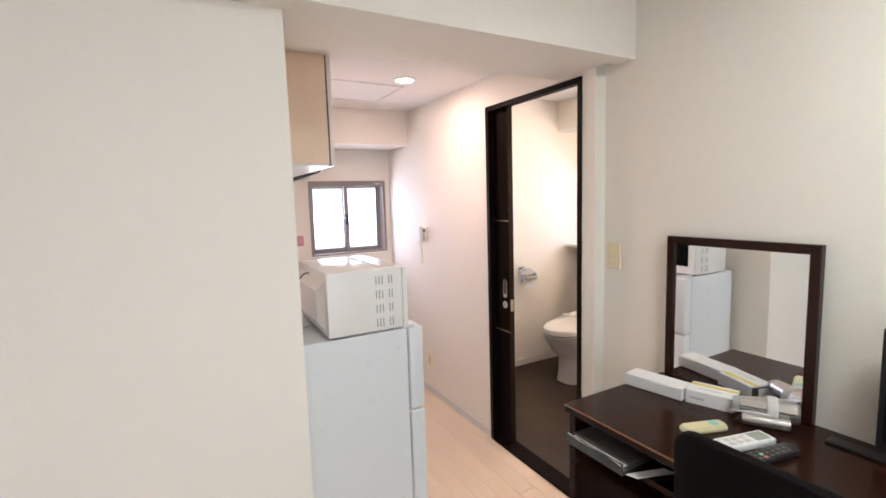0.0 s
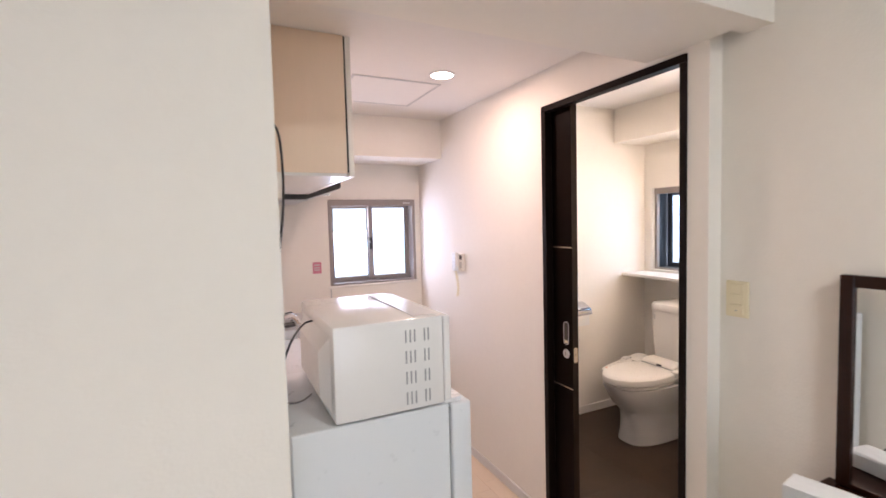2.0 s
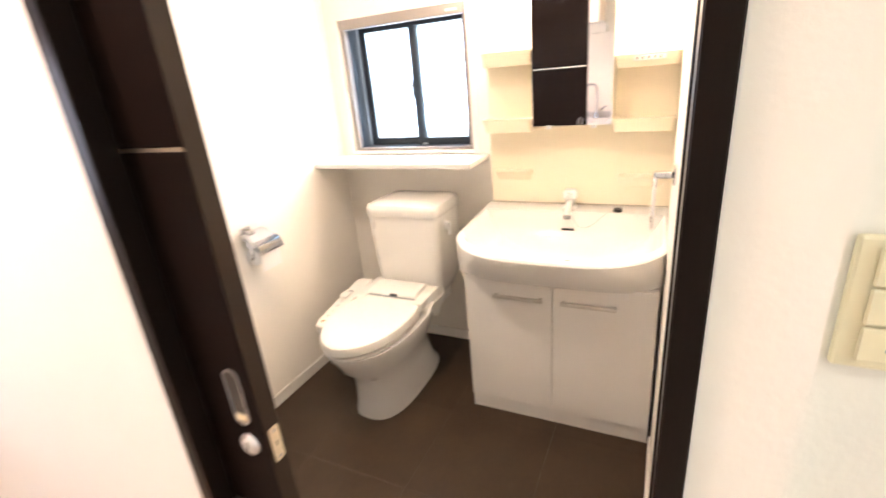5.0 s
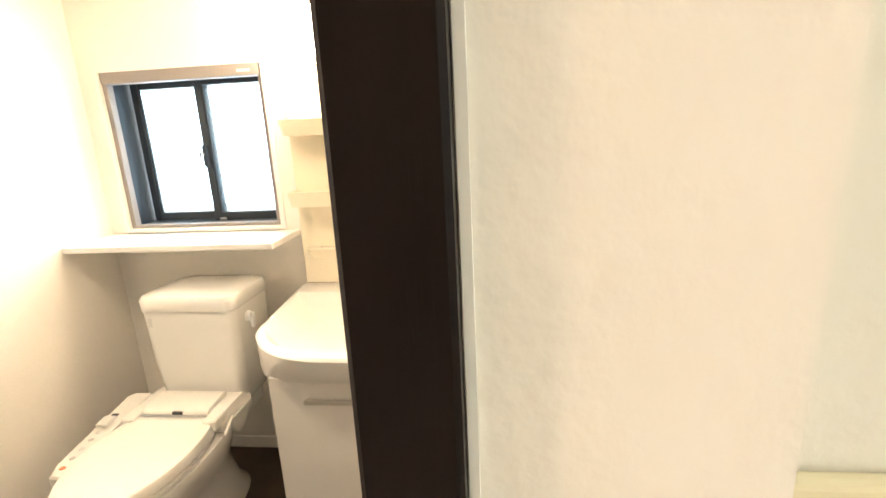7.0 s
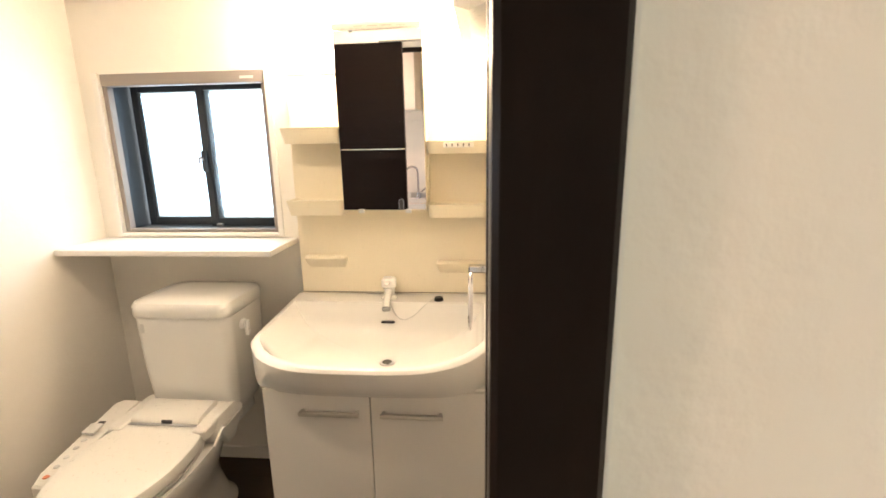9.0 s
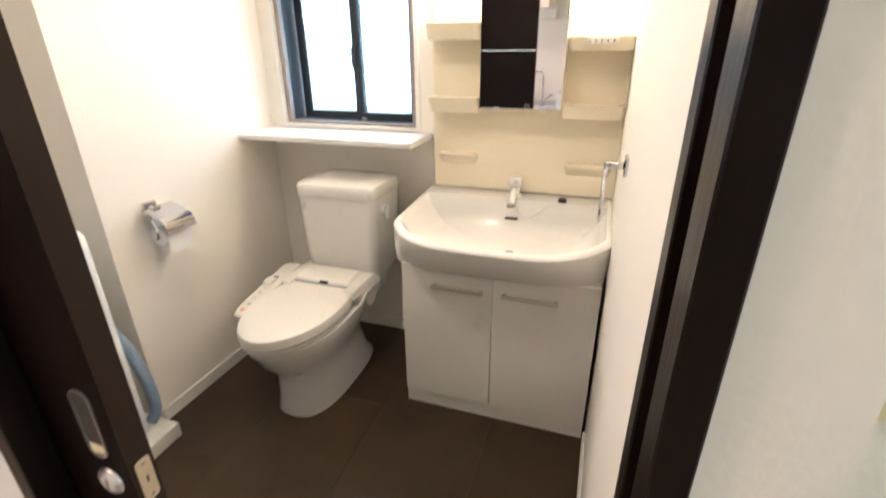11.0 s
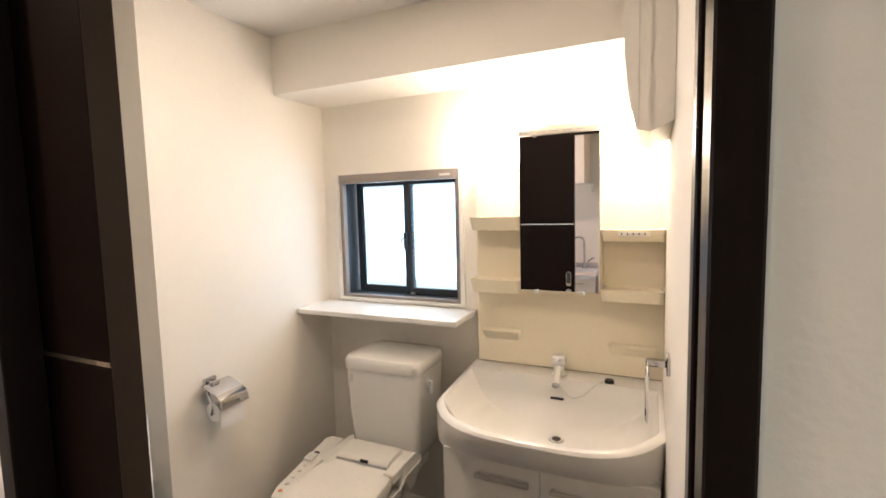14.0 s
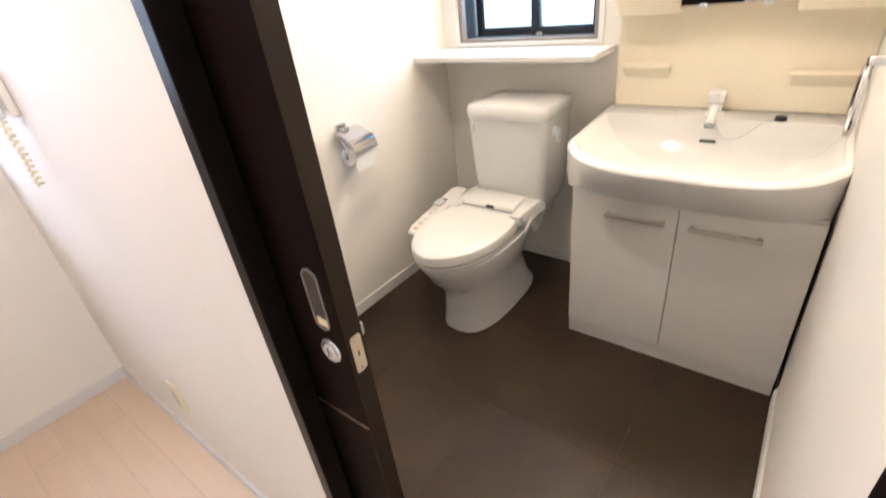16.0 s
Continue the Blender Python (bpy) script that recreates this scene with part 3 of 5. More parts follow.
    part("tank_lid", loft([rounded(1.413, 1.703, y0 + 0.002, y1 - 0.002, 0.8225, 0.04), rounded(1.41, 1.705, y0 - 0.001, y1 + 0.001, 0.83, 0.042), rounded(1.41, 1.705, y0 - 0.001, y1 + 0.001, 0.862, 0.042), rounded(1.418, 1.70, y0 + 0.004, y1 - 0.004, 0.876, 0.045), rounded(1.44, 1.68, y0 + 0.03, y1 - 0.03, 0.886, 0.05), rounded(1.50, 1.64, y0 + 0.09, y1 - 0.09, 0.890, 0.05)]), CERAMIC, t, smooth=True)
    lev = part("flush_lever", cyl((1.515, y0 + 0.006, 0.765), 0.022, 0.02, -0.014, 20, "y"), WHITE_PLASTIC, t, "white flush lever on the tank side", smooth=True)
    part("lever_arm", boxes((1.505, 1.525, y0 - 0.022, y0 - 0.008, 0.720, 0.780), bevel=0.004, seg=2), WHITE_PLASTIC, lev)
    part("maker_mark", boxes((1.4185, 1.4195, y1 - 0.05, y1 - 0.035, 0.76, 0.795)), LIGHT_GREY, t)
    part("water_hose", tube([(1.60, cy + 0.21, 0.15), (1.58, cy + 0.24, 0.28), (1.57, cy + 0.22, 0.40)], 0.008, 8), STEEL, t, smooth=True)


toilet()


# ---- washroom: vanity ----
def vanity():
    v = thing("vanity_unit", pose(1.45, 0.385, 0), "white washbasin vanity with two cabinet doors", "vanity")
    x0, y0, y1 = 1.232, 0.013, 0.742
    part("cabinet_body", boxes((x0, 1.72, y0, y1, 0.0, 0.672)), LACQUER, v)
    part("kick_board", boxes((x0 - 0.008, x0 - 0.0005, y0, y1, 0, 0.068), bevel=0.001), LACQUER, v)
    ym = 0.384
    for a, b in ((y0, ym - 0.0015), (ym + 0.0015, y1)):
        d = part("cabinet_door", boxes((x0 - 0.018, x0 - 0.001, a, b, 0.073, 0.664), bevel=0.0015), LACQUER, v)
        c0, c1 = (0.147, 0.349) if a < 0.2 else (0.418, 0.617)
        h = part("handle", boxes((x0 - 0.044, x0 - 0.030, c0, c1, 0.582, 0.596), bevel=0.003, seg=2), SILVER, d, "satin metal bar handle")
        for c in (c0 + 0.004, c1 - 0.016):
            part("handle_post", boxes((x0 - 0.032, x0 - 0.018, c, c + 0.012, 0.583, 0.595)), SILVER, h)

    # basin: bowed front, sunk bowl
    def ring(z, s=0.0, bow=0.165, back=1.725, squash=0.0, front=1.262, tilt=0.0):
        a, b = -0.004 + s, 0.799 - s
        fr = front + s
        bk = back - s - squash
        pts = []
        n = 24
        for k in range(n + 1):          # front, from y=a to y=b
            u = k / n
            y = a + (b - a) * u
            e = abs(2 * u - 1)
            x = fr - bow * (1 - e ** 3.6)
            pts.append((x, y))
        def corner(c0, c1, c2, m=5):
            out = []
            for k in range(1, m):
                t = k / m
                out.append(((1 - t) ** 2 * c0[0] + 2 * t * (1 - t) * c1[0] + t * t * c2[0], (1 - t) ** 2 * c0[1] + 2 * t * (1 - t) * c1[1] + t * t * c2[1]))
            return out
        r = 0.032
        body = [(p[0], p[1]) for p in pts[2:-2]]
        left = corner(pts[-3], (pts[-1][0], b), (pts[-1][0] + r, b))
        right = corner((pts[0][0] + r, a), (pts[0][0], a), pts[2])
        rr = 0.012 + s * 0.8
        bl = [(pts[-1][0] + r, b), (bk - rr, b)] + corner((bk - rr, b), (bk, b), (bk, b - rr)) + [(bk, b - rr)]
        br = [(bk, a + rr)] + corner((bk, a + rr), (bk, a), (bk - rr, a)) + [(bk - rr, a), (pts[0][0] + r, a)]
        loop = body + left + bl + br + right
        return [(x, y, z + tilt * (x - 1.25)) for x, y in loop]
    t = 0.06
    rim = ring(0.807, 0.015, 0.163, tilt=t)
    lip = [(min(x, 1.612), y, 0.805 + t * (min(x, 1.612) - 1.25)) for x, y, z in ring(0, 0.022, 0.161)]

    def sunk(k, z, shift=0.0):
        return [(1.40 + shift + (x - 1.40) * k, 0.40 + (y - 0.40) * k, z + t * 0.6 * (x - 1.40) * k) for x, y, _ in lip]
    basin = loft([
        ring(0.655, 0.012, 0.055, front=1.238), ring(0.672, 0.010, 0.068, front=1.238), ring(0.715, 0.004, 0.122, front=1.250), ring(0.765, 0.0, 0.162),
        ring(0.795, 0.0, 0.167, tilt=t), ring(0.804, 0.006, 0.166, tilt=t), rim, lip,
        sunk(0.985, 0.8015), sunk(0.965, 0.792), sunk(0.935, 0.772), sunk(0.89, 0.748), sunk(0.82, 0.722), sunk(0.70, 0.701), sunk(0.52, 0.688), sunk(0.3, 0.681), sunk(0.1, 0.679)])
    b = part("basin", basin, CERAMIC, v, "white glazed ceramic basin with a bowed front", smooth=True)
    part("drain", cyl((1.384, 0.36, 0.6795), 0.028, 0.025, 0.004, 24), STEEL, b, "metal drain", smooth=True)
    part("drain_hole", cyl((1.384, 0.36, 0.6836), 0.017, 0.016, 0.0012, 20), RECESS, b)
    # black block stands for the shaded overflow opening
    part("overflow_slot", boxes((1.579, 1.592, 0.368, 0.421, 0.7485, 0.7562), bevel=0.002), RUBBER, b)
    # tap with a pull-out head
    tap = part("tap", loft([rounded(1.628, 1.692, 0.366, 0.432, 0.825, 0.022), rounded(1.628, 1.692, 0.366, 0.432, 0.833, 0.022), rounded(1.640, 1.684, 0.378, 0.420, 0.842, 0.017), rounded(1.645, 1.68, 0.378, 0.420, 0.868, 0.013), rounded(1.634, 1.686, 0.370, 0.428, 0.879, 0.016), rounded(1.633, 1.686, 0.370, 0.428, 0.905, 0.016), rounded(1.640, 1.680, 0.377, 0.421, 0.914, 0.014)]), TAP_WHITE, v, "white single-lever tap", smooth=True)
    part("spout", tube([(1.655, 0.399, 0.862), (1.60, 0.396, 0.848), (1.574, 0.395, 0.835), (1.566, 0.395, 0.822)], 0.0135, 12), TAP_WHITE, tap, smooth=True)
    part("nozzle", cyl((1.565, 0.395, 0.809), 0.0165, 0.017, 0.012, 16), GREY, tap, "dark grey nozzle", smooth=True)
    part("lever", loft([rounded(1.600, 1.640, 0.390, 0.408, 0.896, 0.006, 3), rounded(1.598, 1.640, 0.389, 0.409, 0.902, 0.006, 3), rounded(1.602, 1.640, 0.391, 0.407, 0.907, 0.006, 3)]), TAP_WHITE, tap, smooth=True)
    plug = part("plug", cyl((1.634, 0.196, 0.8285), 0.019, 0.016, 0.013, 20), RUBBER, v, "black rubber plug on a ball chain", smooth=True)
    part("chain", tube([(1.632, 0.212, 0.838), (1.607, 0.25, 0.818), (1.589, 0.288, 0.779), (1.583, 0.33, 0.760), (1.588, 0.362, 0.777), (1.605, 0.386, 0.818), (1.632, 0.40, 0.836)], 0.0022, 6), LIGHT_GREY, plug, smooth=True)
    # splash panel with moulded side shelves
    sp = part("splash_panel", boxes((1.70, 1.732, 0.0, 0.776, 0.832, 1.875), bevel=0.003), PANEL, v, "cream moulded splash panel")
    for a, c, zs in ((0.551, 0.770, ((1.472, 0.056), (1.204, 0.058), (0.985, 0.032))), (-0.0, 0.229, ((1.422, 0.045), (1.189, 0.050), (0.965, 0.028)))):
        for z, d in zs:
            if z < 1.1:      # soft moulded ledge
                part("ledge", loft([rounded(x, 1.702, a + 0.022 + e, c - 0.022 - e, z + h, 0.002 + 0.9 * (1.70 - x) * 0.4, 4) for x, h, e in ((1.698, -0.040, 0.012), (1.684, -0.020, 0.004), (1.671, -0.004, 0.0), (1.668, 0.004, 0.0), (1.673, 0.010, 0.002), (1.690, 0.012, 0.006), (1.699, 0.012, 0.010))]), PANEL, sp, smooth=True)
                continue
            depth = 1.58
            part("shelf", loft([rounded(depth + 0.02, 1.702, a + 0.006, c - 0.006, z - d * 0.5, 0.02, 4), rounded(depth + 0.004, 1.702, a + 0.001, c - 0.001, z + d * 0.3, 0.022, 4), rounded(depth, 1.702, a, c, z + d * 0.5, 0.022, 4), rounded(depth + 0.008, 1.702, a + 0.008, c - 0.008, z + d * 0.5, 0.02, 4), rounded(depth + 0.012, 1.698, a + 0.012, c - 0.012, z + d * 0.35, 0.018, 4)]), PANEL, sp, smooth=True)
    sock = part("switch_strip", boxes((1.577, 1.581, 0.055, 0.165, 1.420, 1.438), bevel=0.001), PLASTIC, sp, "socket and switch strip with grey markings")
    for y in (0.07, 0.09, 0.11, 0.13, 0.15):
        part("slot", boxes((1.5762, 1.5772, y, y + 0.004, 1.425, 1.434)), EDGE_DARK, sock)
    part("seam", boxes((1.6985, 1.6998, 0.004, 0.772, 0.8375, 0.8395)), EDGE_DARK, sp)
    # side uprights behind the lamp shades
    mir = part("mirror_backing", boxes((1.610, 1.70, 0.229, 0.551, 1.188, 1.833), bevel=0.002), PANEL, v)
    tilt = lambda y, z: 1.5985 + 0.014 * (y - 0.394) - 0.012 * (z - 1.515)
    glass = loft([[(tilt(y, z) + d, y, z) for y, z in ((0.233, 1.196), (0.547, 1.196), (0.547, 1.821), (0.233, 1.821))] for d in (-0.002, 0.002)])
    part("mirror_glass", glass, MIRROR, mir, "rectangular mirror glass")
    for y in (0.30, 0.48):
        for z in (1.19, 1.820):
            part("mirror_clip", boxes((1.594, 1.607, y - 0.011, y + 0.011, z - 0.006, z + 0.009), bevel=0.002), WHITE_PLASTIC, mir)
    cap = part("mirror_cap", boxes((1.580, 1.705, 0.233, 0.547, 1.8225, 1.843), bevel=0.003, seg=2), PLASTIC, mir, "cream cap strip over the mirror")
    for y in (0.285, 0.335, 0.385, 0.435):
        part("cap_slot", boxes((1.5792, 1.5806, y, y + 0.034, 1.831, 1.834)), LIGHT_GREY, cap)
    for a, c in ((0.565, 0.775), (0.012, 0.222)):
        lampshade = part("lamp_shade", loft([rounded(1.60, 1.70, a, c, 1.725, 0.03, 4), rounded(1.585, 1.70, a - 0.002, c + 0.002, 1.74, 0.035, 4), rounded(1.585, 1.70, a - 0.002, c + 0.002, 1.865, 0.035, 4), rounded(1.60, 1.70, a, c, 1.88, 0.03, 4)]), LIGHT_ON, v, "lit frosted lamp shade beside the mirror", smooth=True)
        part("lamp_base", boxes((1.69, 1.703, a + 0.01, c - 0.01, 1.70, 1.905)), WHITE_PLASTIC, lampshade)


vanity()

# out of view; inferred from the lit cabinet fronts
bdl = thing("downlight", pose(0.6, 0.87, 2.34), "round recessed ceiling downlight of the washroom, lit", "downlight")
part("trim_ring", loft([[(0.6 + r * math.cos(a), 0.87 + r * math.sin(a), z) for a in (2 * math.pi * k / 32 for k in range(32))] for r, z in ((0.062, 2.3395), (0.061, 2.334), (0.052, 2.333), (0.05, 2.338))]), WHITE_PLASTIC, bdl, smooth=True)
part("lens", cyl((0.6, 0.87, 2.3355), 0.0515, 0.0515, 0.002, 32), DOWN_ON, bdl, "glowing warm lens")

# towel ring on the vanity side wall
ring_t = thing("towel_ring", pose(1.046, 0.0, 1.118), "chrome towel ring on the wall beside the vanity", "towel ring")
part("wall_plate", boxes((1.021, 1.071, 0.0005, 0.010, 1.093, 1.143), bevel=0.003, seg=2), CHROME, ring_t)
part("bracket", boxes((1.034, 1.058, 0.010, 0.06, 1.110, 1.128), bevel=0.003, seg=2), CHROME, ring_t)
part("ring", tube([(1.046 + 0.085 * math.sin(a), 0.055, 1.038 + 0.075 * math.cos(a)) for a in (2 * math.pi * k / 28 for k in range(29))], 0.005, 8, smooth=0), CHROME, ring_t, smooth=True)

# paper holder
ph = thing("paper_holder", pose(0.95, BY, 0.86), "chrome toilet paper holder with a paper roll", "paper holder")
part("wall_plate", boxes((0.935, 0.988, BY - 0.014, BY - 0.0005, 0.842, 0.897), bevel=0.003, seg=2), CHROME, ph)
part("bracket", boxes((0.945, 0.978, BY - 0.045, BY - 0.014, 0.852, 0.886), bevel=0.004, seg=2), CHROME, ph)
part("arm", tube([(0.950, BY - 0.03, 0.862), (0.915, BY - 0.05, 0.850), (0.908, BY - 0.085, 0.812), (0.908, BY - 0.075, 0.777), (0.912, BY - 0.070, 0.772)], 0.005, 8), CHROME, ph, smooth=True)
part("roll_bar", tube([(0.908, BY - 0.070, 0.775), (1.044, BY - 0.070, 0.775)], 0.006, 8), CHROME, ph, smooth=True)
flap = [(0.020, 0.878), (0.050, 0.871), (0.095, 0.852), (0.116, 0.838), (0.124, 0.820), (0.126, 0.802)]
flap += [(d - 0.003, z - 0.004) for d, z in reversed(flap)]
part("cover", loft([[(x, BY - d, z) for d, z in flap] for x in (0.914, 1.040)]), CHROME, ph, "bent chrome cover flap", smooth=True)
part("cover_edge", tube([(0.913, BY - 0.1245, 0.800), (1.041, BY - 0.1245, 0.800)], 0.0045, 8), CHROME, ph, "rolled front edge of the cover", smooth=True)
part("paper_roll", cyl((0.920, BY - 0.070, 0.778), 0.036, 0.036, 0.114, 28, "x"), TISSUE, ph, "white paper roll", smooth=True)
part("roll_core", cyl((1.0335, BY - 0.070, 0.778), 0.019, 0.019, 0.0012, 20, "x"), LIGHT_GREY, ph)
part("paper_tail", boxes((0.922, 1.032, BY - 0.1072, BY - 0.1060, 0.715, 0.778)), TISSUE, ph, "hanging end of the paper")

# dryer unit high on the wall beside the vanity
du = thing("wall_heater", pose(1.15, 0.0, 1.735), "white curved wall heater unit high beside the vanity", "heater")
part("body", loft([[(x, 0.001, 1.745), (x, 0.001, 2.195), (x, 0.0565, 2.195), (x, 0.0565, 1.720)] for x in (1.02, 1.42)]), PLASTIC, du)
part("front_cover", loft([[(x, 0.056, 1.720), (x, 0.056, 2.215), (x, 0.085, 2.215), (x, 0.105, 2.135), (x, 0.118, 2.015), (x, 0.118, 1.915), (x, 0.108, 1.815), (x, 0.09, 1.730)] for x in (1.015, 1.425)]), PLASTIC, du, smooth=True)
part("seam", boxes((1.0135, 1.0165, 0.082, 0.0835, 1.735, 2.205)), LIGHT_GREY, du)

# washing machine on its pan
pan = single("washing_machine_pan", boxes((0.12, 0.748, 1.517, 2.2, 0.0, 0.068), bevel=0.008, seg=2), PLASTIC, "white plastic washing machine pan on the floor", "washer pan", base=(0.42, 1.85, 0))
wm = thing("washing_machine", pose(0.42, 1.86, 0.068), "white top-loading washing machine with a blue-grey hose", "washing machine")
part("body", loft([rounded(0.16, 0.672, 1.565, 2.12, z, 0.02) for z in (0.09, 0.875)] + [rounded(0.165, 0.667, 1.575, 2.115, 0.895, 0.025)]), WHITE_PLASTIC, wm, smooth=True)
part("top_cover", loft([rounded(0.17, 0.662, 1.58, 2.11, 0.8955, 0.03), rounded(0.18, 0.64, 1.62, 2.10, 0.93, 0.05)]), WHITE_PLASTIC, wm, smooth=True)
part("lid", boxes((0.21, 0.61, 1.63, 1.98, 0.9305, 0.945), bevel=0.006, seg=2), LIGHT_GREY, wm)
for x, y in ((0.2, 1.62), (0.57, 1.62), (0.2, 2.03), (0.57, 2.03)):
    part("foot", boxes((x, x + 0.05, y, y + 0.05, 0.069, 0.09)), GREY, wm)
part("drain_hose", tube([(0.68, 1.82, 0.52), (0.71, 1.70, 0.50), (0.728, 1.645, 0.40), (0.733, 1.60, 0.26), (0.728, 1.585, 0.13), (0.70, 1.60, 0.09)], 0.021, 10), BLUE_GREY, wm, "blue-grey corrugated drain hose", smooth=True)
part("inlet_fitting", cyl((0.625, 1.66, 0.9305), 0.018, 0.014, 0.03, 14), PLASTIC, wm, smooth=True)

# ---- kitchen passage ----
dl = thing("downlight", pose(-0.418, 0.965, ZC), "round recessed ceiling downlight, lit", "downlight")
part("trim_ring", loft([[(-0.418 + r * math.cos(a), 0.965 + r * math.sin(a), z) for a in (2 * math.pi * k / 32 for k in range(32))] for r, z in ((0.062, ZC - 0.0005), (0.061, ZC - 0.006), (0.052, ZC - 0.007), (0.05, ZC - 0.002))]), WHITE_PLASTIC, dl, smooth=True)
part("lens", cyl((-0.418, 0.965, ZC - 0.0045), 0.0515, 0.0515, 0.002, 32), DOWN_ON, dl, "glowing warm lens")
hatch = thing("ceiling_hatch", pose(-0.58, 1.33, ZC), "square ceiling inspection hatch in a thin frame", "hatch")
for r in ((-0.81, -0.355, 1.105, 1.117), (-0.81, -0.355, 1.553, 1.565), (-0.81, -0.798, 1.118, 1.552), (-0.367, -0.355, 1.118, 1.552)):
    part("frame_rail", boxes((*r, ZC - 0.004, ZC - 0.0003)), LIGHT_GREY, hatch)
part("hatch_panel", boxes((-0.797, -0.368, 1.118, 1.552, ZC - 0.003, ZC - 0.0003)), CEILING, hatch)

# wall cabinet
CB = 1.695
for a, b in ((0.69, 1.192), (1.195, 1.698)):
    cab = thing("wall_cabinet", pose(-1.12, (a + b) / 2, CB), "cream kitchen wall cabinet below the ceiling", "wall cabinet", "kitchen wall cabinets")
    part("body", boxes((KX + 0.001, -0.958, a, b, CB, ZC - 0.002)), CABINET, cab)
    # dark filler imitates the shade between body and door
    part("gap", boxes((-0.9585, -0.951, a + 0.002, b - 0.001, CB + 0.004, ZC - 0.004)), EDGE_DARK, cab)
    part("door", boxes((-0.951, -0.931, a - 0.001, b - 0.001, CB - 0.012, ZC - 0.004), bevel=0.0015), CAB_DOOR, cab)
    part("bottom_board", boxes((KX + 0.002, -0.961, a + 0.002, b - 0.002, CB - 0.012, CB - 0.0005)), LACQUER, cab)
cab2 = thing("wall_cabinet", pose(-1.12, 1.78, 1.905), "short cream kitchen wall cabinet above the range hood", "wall cabinet", "kitchen wall cabinets")
part("body", boxes((KX + 0.001, -0.958, 1.702, 1.858, 1.905, ZC - 0.002)), CABINET, cab2)
part("door", boxes((-0.951, -0.931, 1.702, 1.858, 1.90, ZC - 0.004), bevel=0.0015), CAB_DOOR, cab2)
hood = thing("range_hood", pose(-1.0, 1.98, 1.65), "black sloped range hood with a steel underside", "range hood")
part("canopy", loft([[(KX + 0.002, y, 1.662), (-0.946, y, 1.655), (-0.752, y, 1.716), (-0.742, y, 1.726), (-0.742, y, 1.775), (-0.851, y, 1.855), (-0.925, y, 1.895), (KX + 0.002, y, 1.895)] for y in (1.702, YK - 0.003)]), BLACK, hood)
part("lamp_plate", loft([[(-0.94, y, 1.654), (-0.765, y, 1.709), (-0.767, y, 1.705), (-0.94, y, 1.649)] for y in (1.705, YK - 0.01)]), STEEL, hood, "steel underside plate")
part("filter_plate", boxes((-1.26, -0.95, 1.72, YK - 0.02, 1.648, 1.6535)), STEEL, hood)
part("switch", boxes((-0.83, -0.80, 1.74, 1.80, 1.680, 1.690)), CHROME, hood)
dbox = thing("duct_box", pose(-1.22, 0.72, 1.6), "white box under the wall cabinet", "box")
part("body", boxes((KX + 0.001, -1.19, 0.66, 0.80, 1.60, 1.682), bevel=0.003), CAB_DOOR, dbox)

# counter units with worktop, sink and gas cooker
for i, (a, b) in enumerate(((0.575, 1.08), (1.083, 1.63), (1.633, YK - 0.012))):
    c = thing("base_cabinet", pose(-1.05, (a + b) / 2, 0), "cream kitchen base cabinet below the worktop", "base cabinet", "kitchen base cabinets")
    part("body", boxes((KX + 0.002, -0.845, a, b, 0.07, 0.808)), CABINET, c)
    part("kick_board", boxes((KX + 0.002, -0.88, a, b, 0, 0.0695)), LIGHT_GREY, c)
    d = part("door", boxes((-0.844, -0.826, a + 0.001, b - 0.001, 0.075, 0.80), bevel=0.0015), CAB_DOOR, c)
    part("handle", boxes((-0.826, -0.808, a + 0.1, b - 0.1, 0.765, 0.776), bevel=0.002), SILVER, d)
wt = thing("worktop", pose(-1.05, 1.4, 0.81), "pale grey kitchen worktop with a sunk steel sink", "worktop")
part("top", boxes((KX + 0.002, -0.815, 0.57, 0.60, 0.8085, 0.85), (KX + 0.002, -0.815, 1.04, YK - 0.01, 0.8085, 0.85), (KX + 0.002, -1.19, 0.60, 1.04, 0.8085, 0.85), (-0.875, -0.815, 0.60, 1.04, 0.8085, 0.85)), PALE_TOP, wt)
part("sink_bowl", boxes((-1.19, -0.875, 0.60, 1.04, 0.69, 0.695), (-1.194, -1.19, 0.60, 1.04, 0.69, 0.8075), (-0.875, -0.871, 0.60, 1.04, 0.69, 0.8075), (-1.19, -0.875, 0.596, 0.60, 0.69, 0.8075), (-1.19, -0.875, 1.04, 1.044, 0.69, 0.8075)), STEEL, wt)
part("backsplash", boxes((KX + 0.001, KX + 0.012, 0.57, YK - 0.01, 0.8505, 0.90), bevel=0.002), STEEL, wt)
fc = thing("kitchen_tap", pose(-1.235, 0.735, 0.85), "tall chrome gooseneck kitchen tap", "tap")
part("base", cyl((-1.235, 0.735, 0.8502), 0.028, 0.02, 0.05, 20), CHROME, fc, smooth=True)
part("spout", tube([(-1.235, 0.735, 0.90), (-1.235, 0.735, 1.08), (-1.225, 0.74, 1.15), (-1.18, 0.79, 1.17), (-1.14, 0.84, 1.14), (-1.135, 0.85, 1.06)], 0.010, 12), CHROME, fc, smooth=True)
part("lever", tube([(-1.235, 0.705, 0.915), (-1.225, 0.665, 0.95), (-1.22, 0.64, 0.955)], 0.008, 10), CHROME, fc, smooth=True)
gc = thing("gas_cooker", pose(-1.06, 1.98, 0.85), "two-burner steel gas cooker on the worktop", "cooker")
part("body", boxes((-1.28, -0.84, 1.72, 2.24, 0.8505, 0.905), bevel=0.006, seg=2), STEEL, gc)
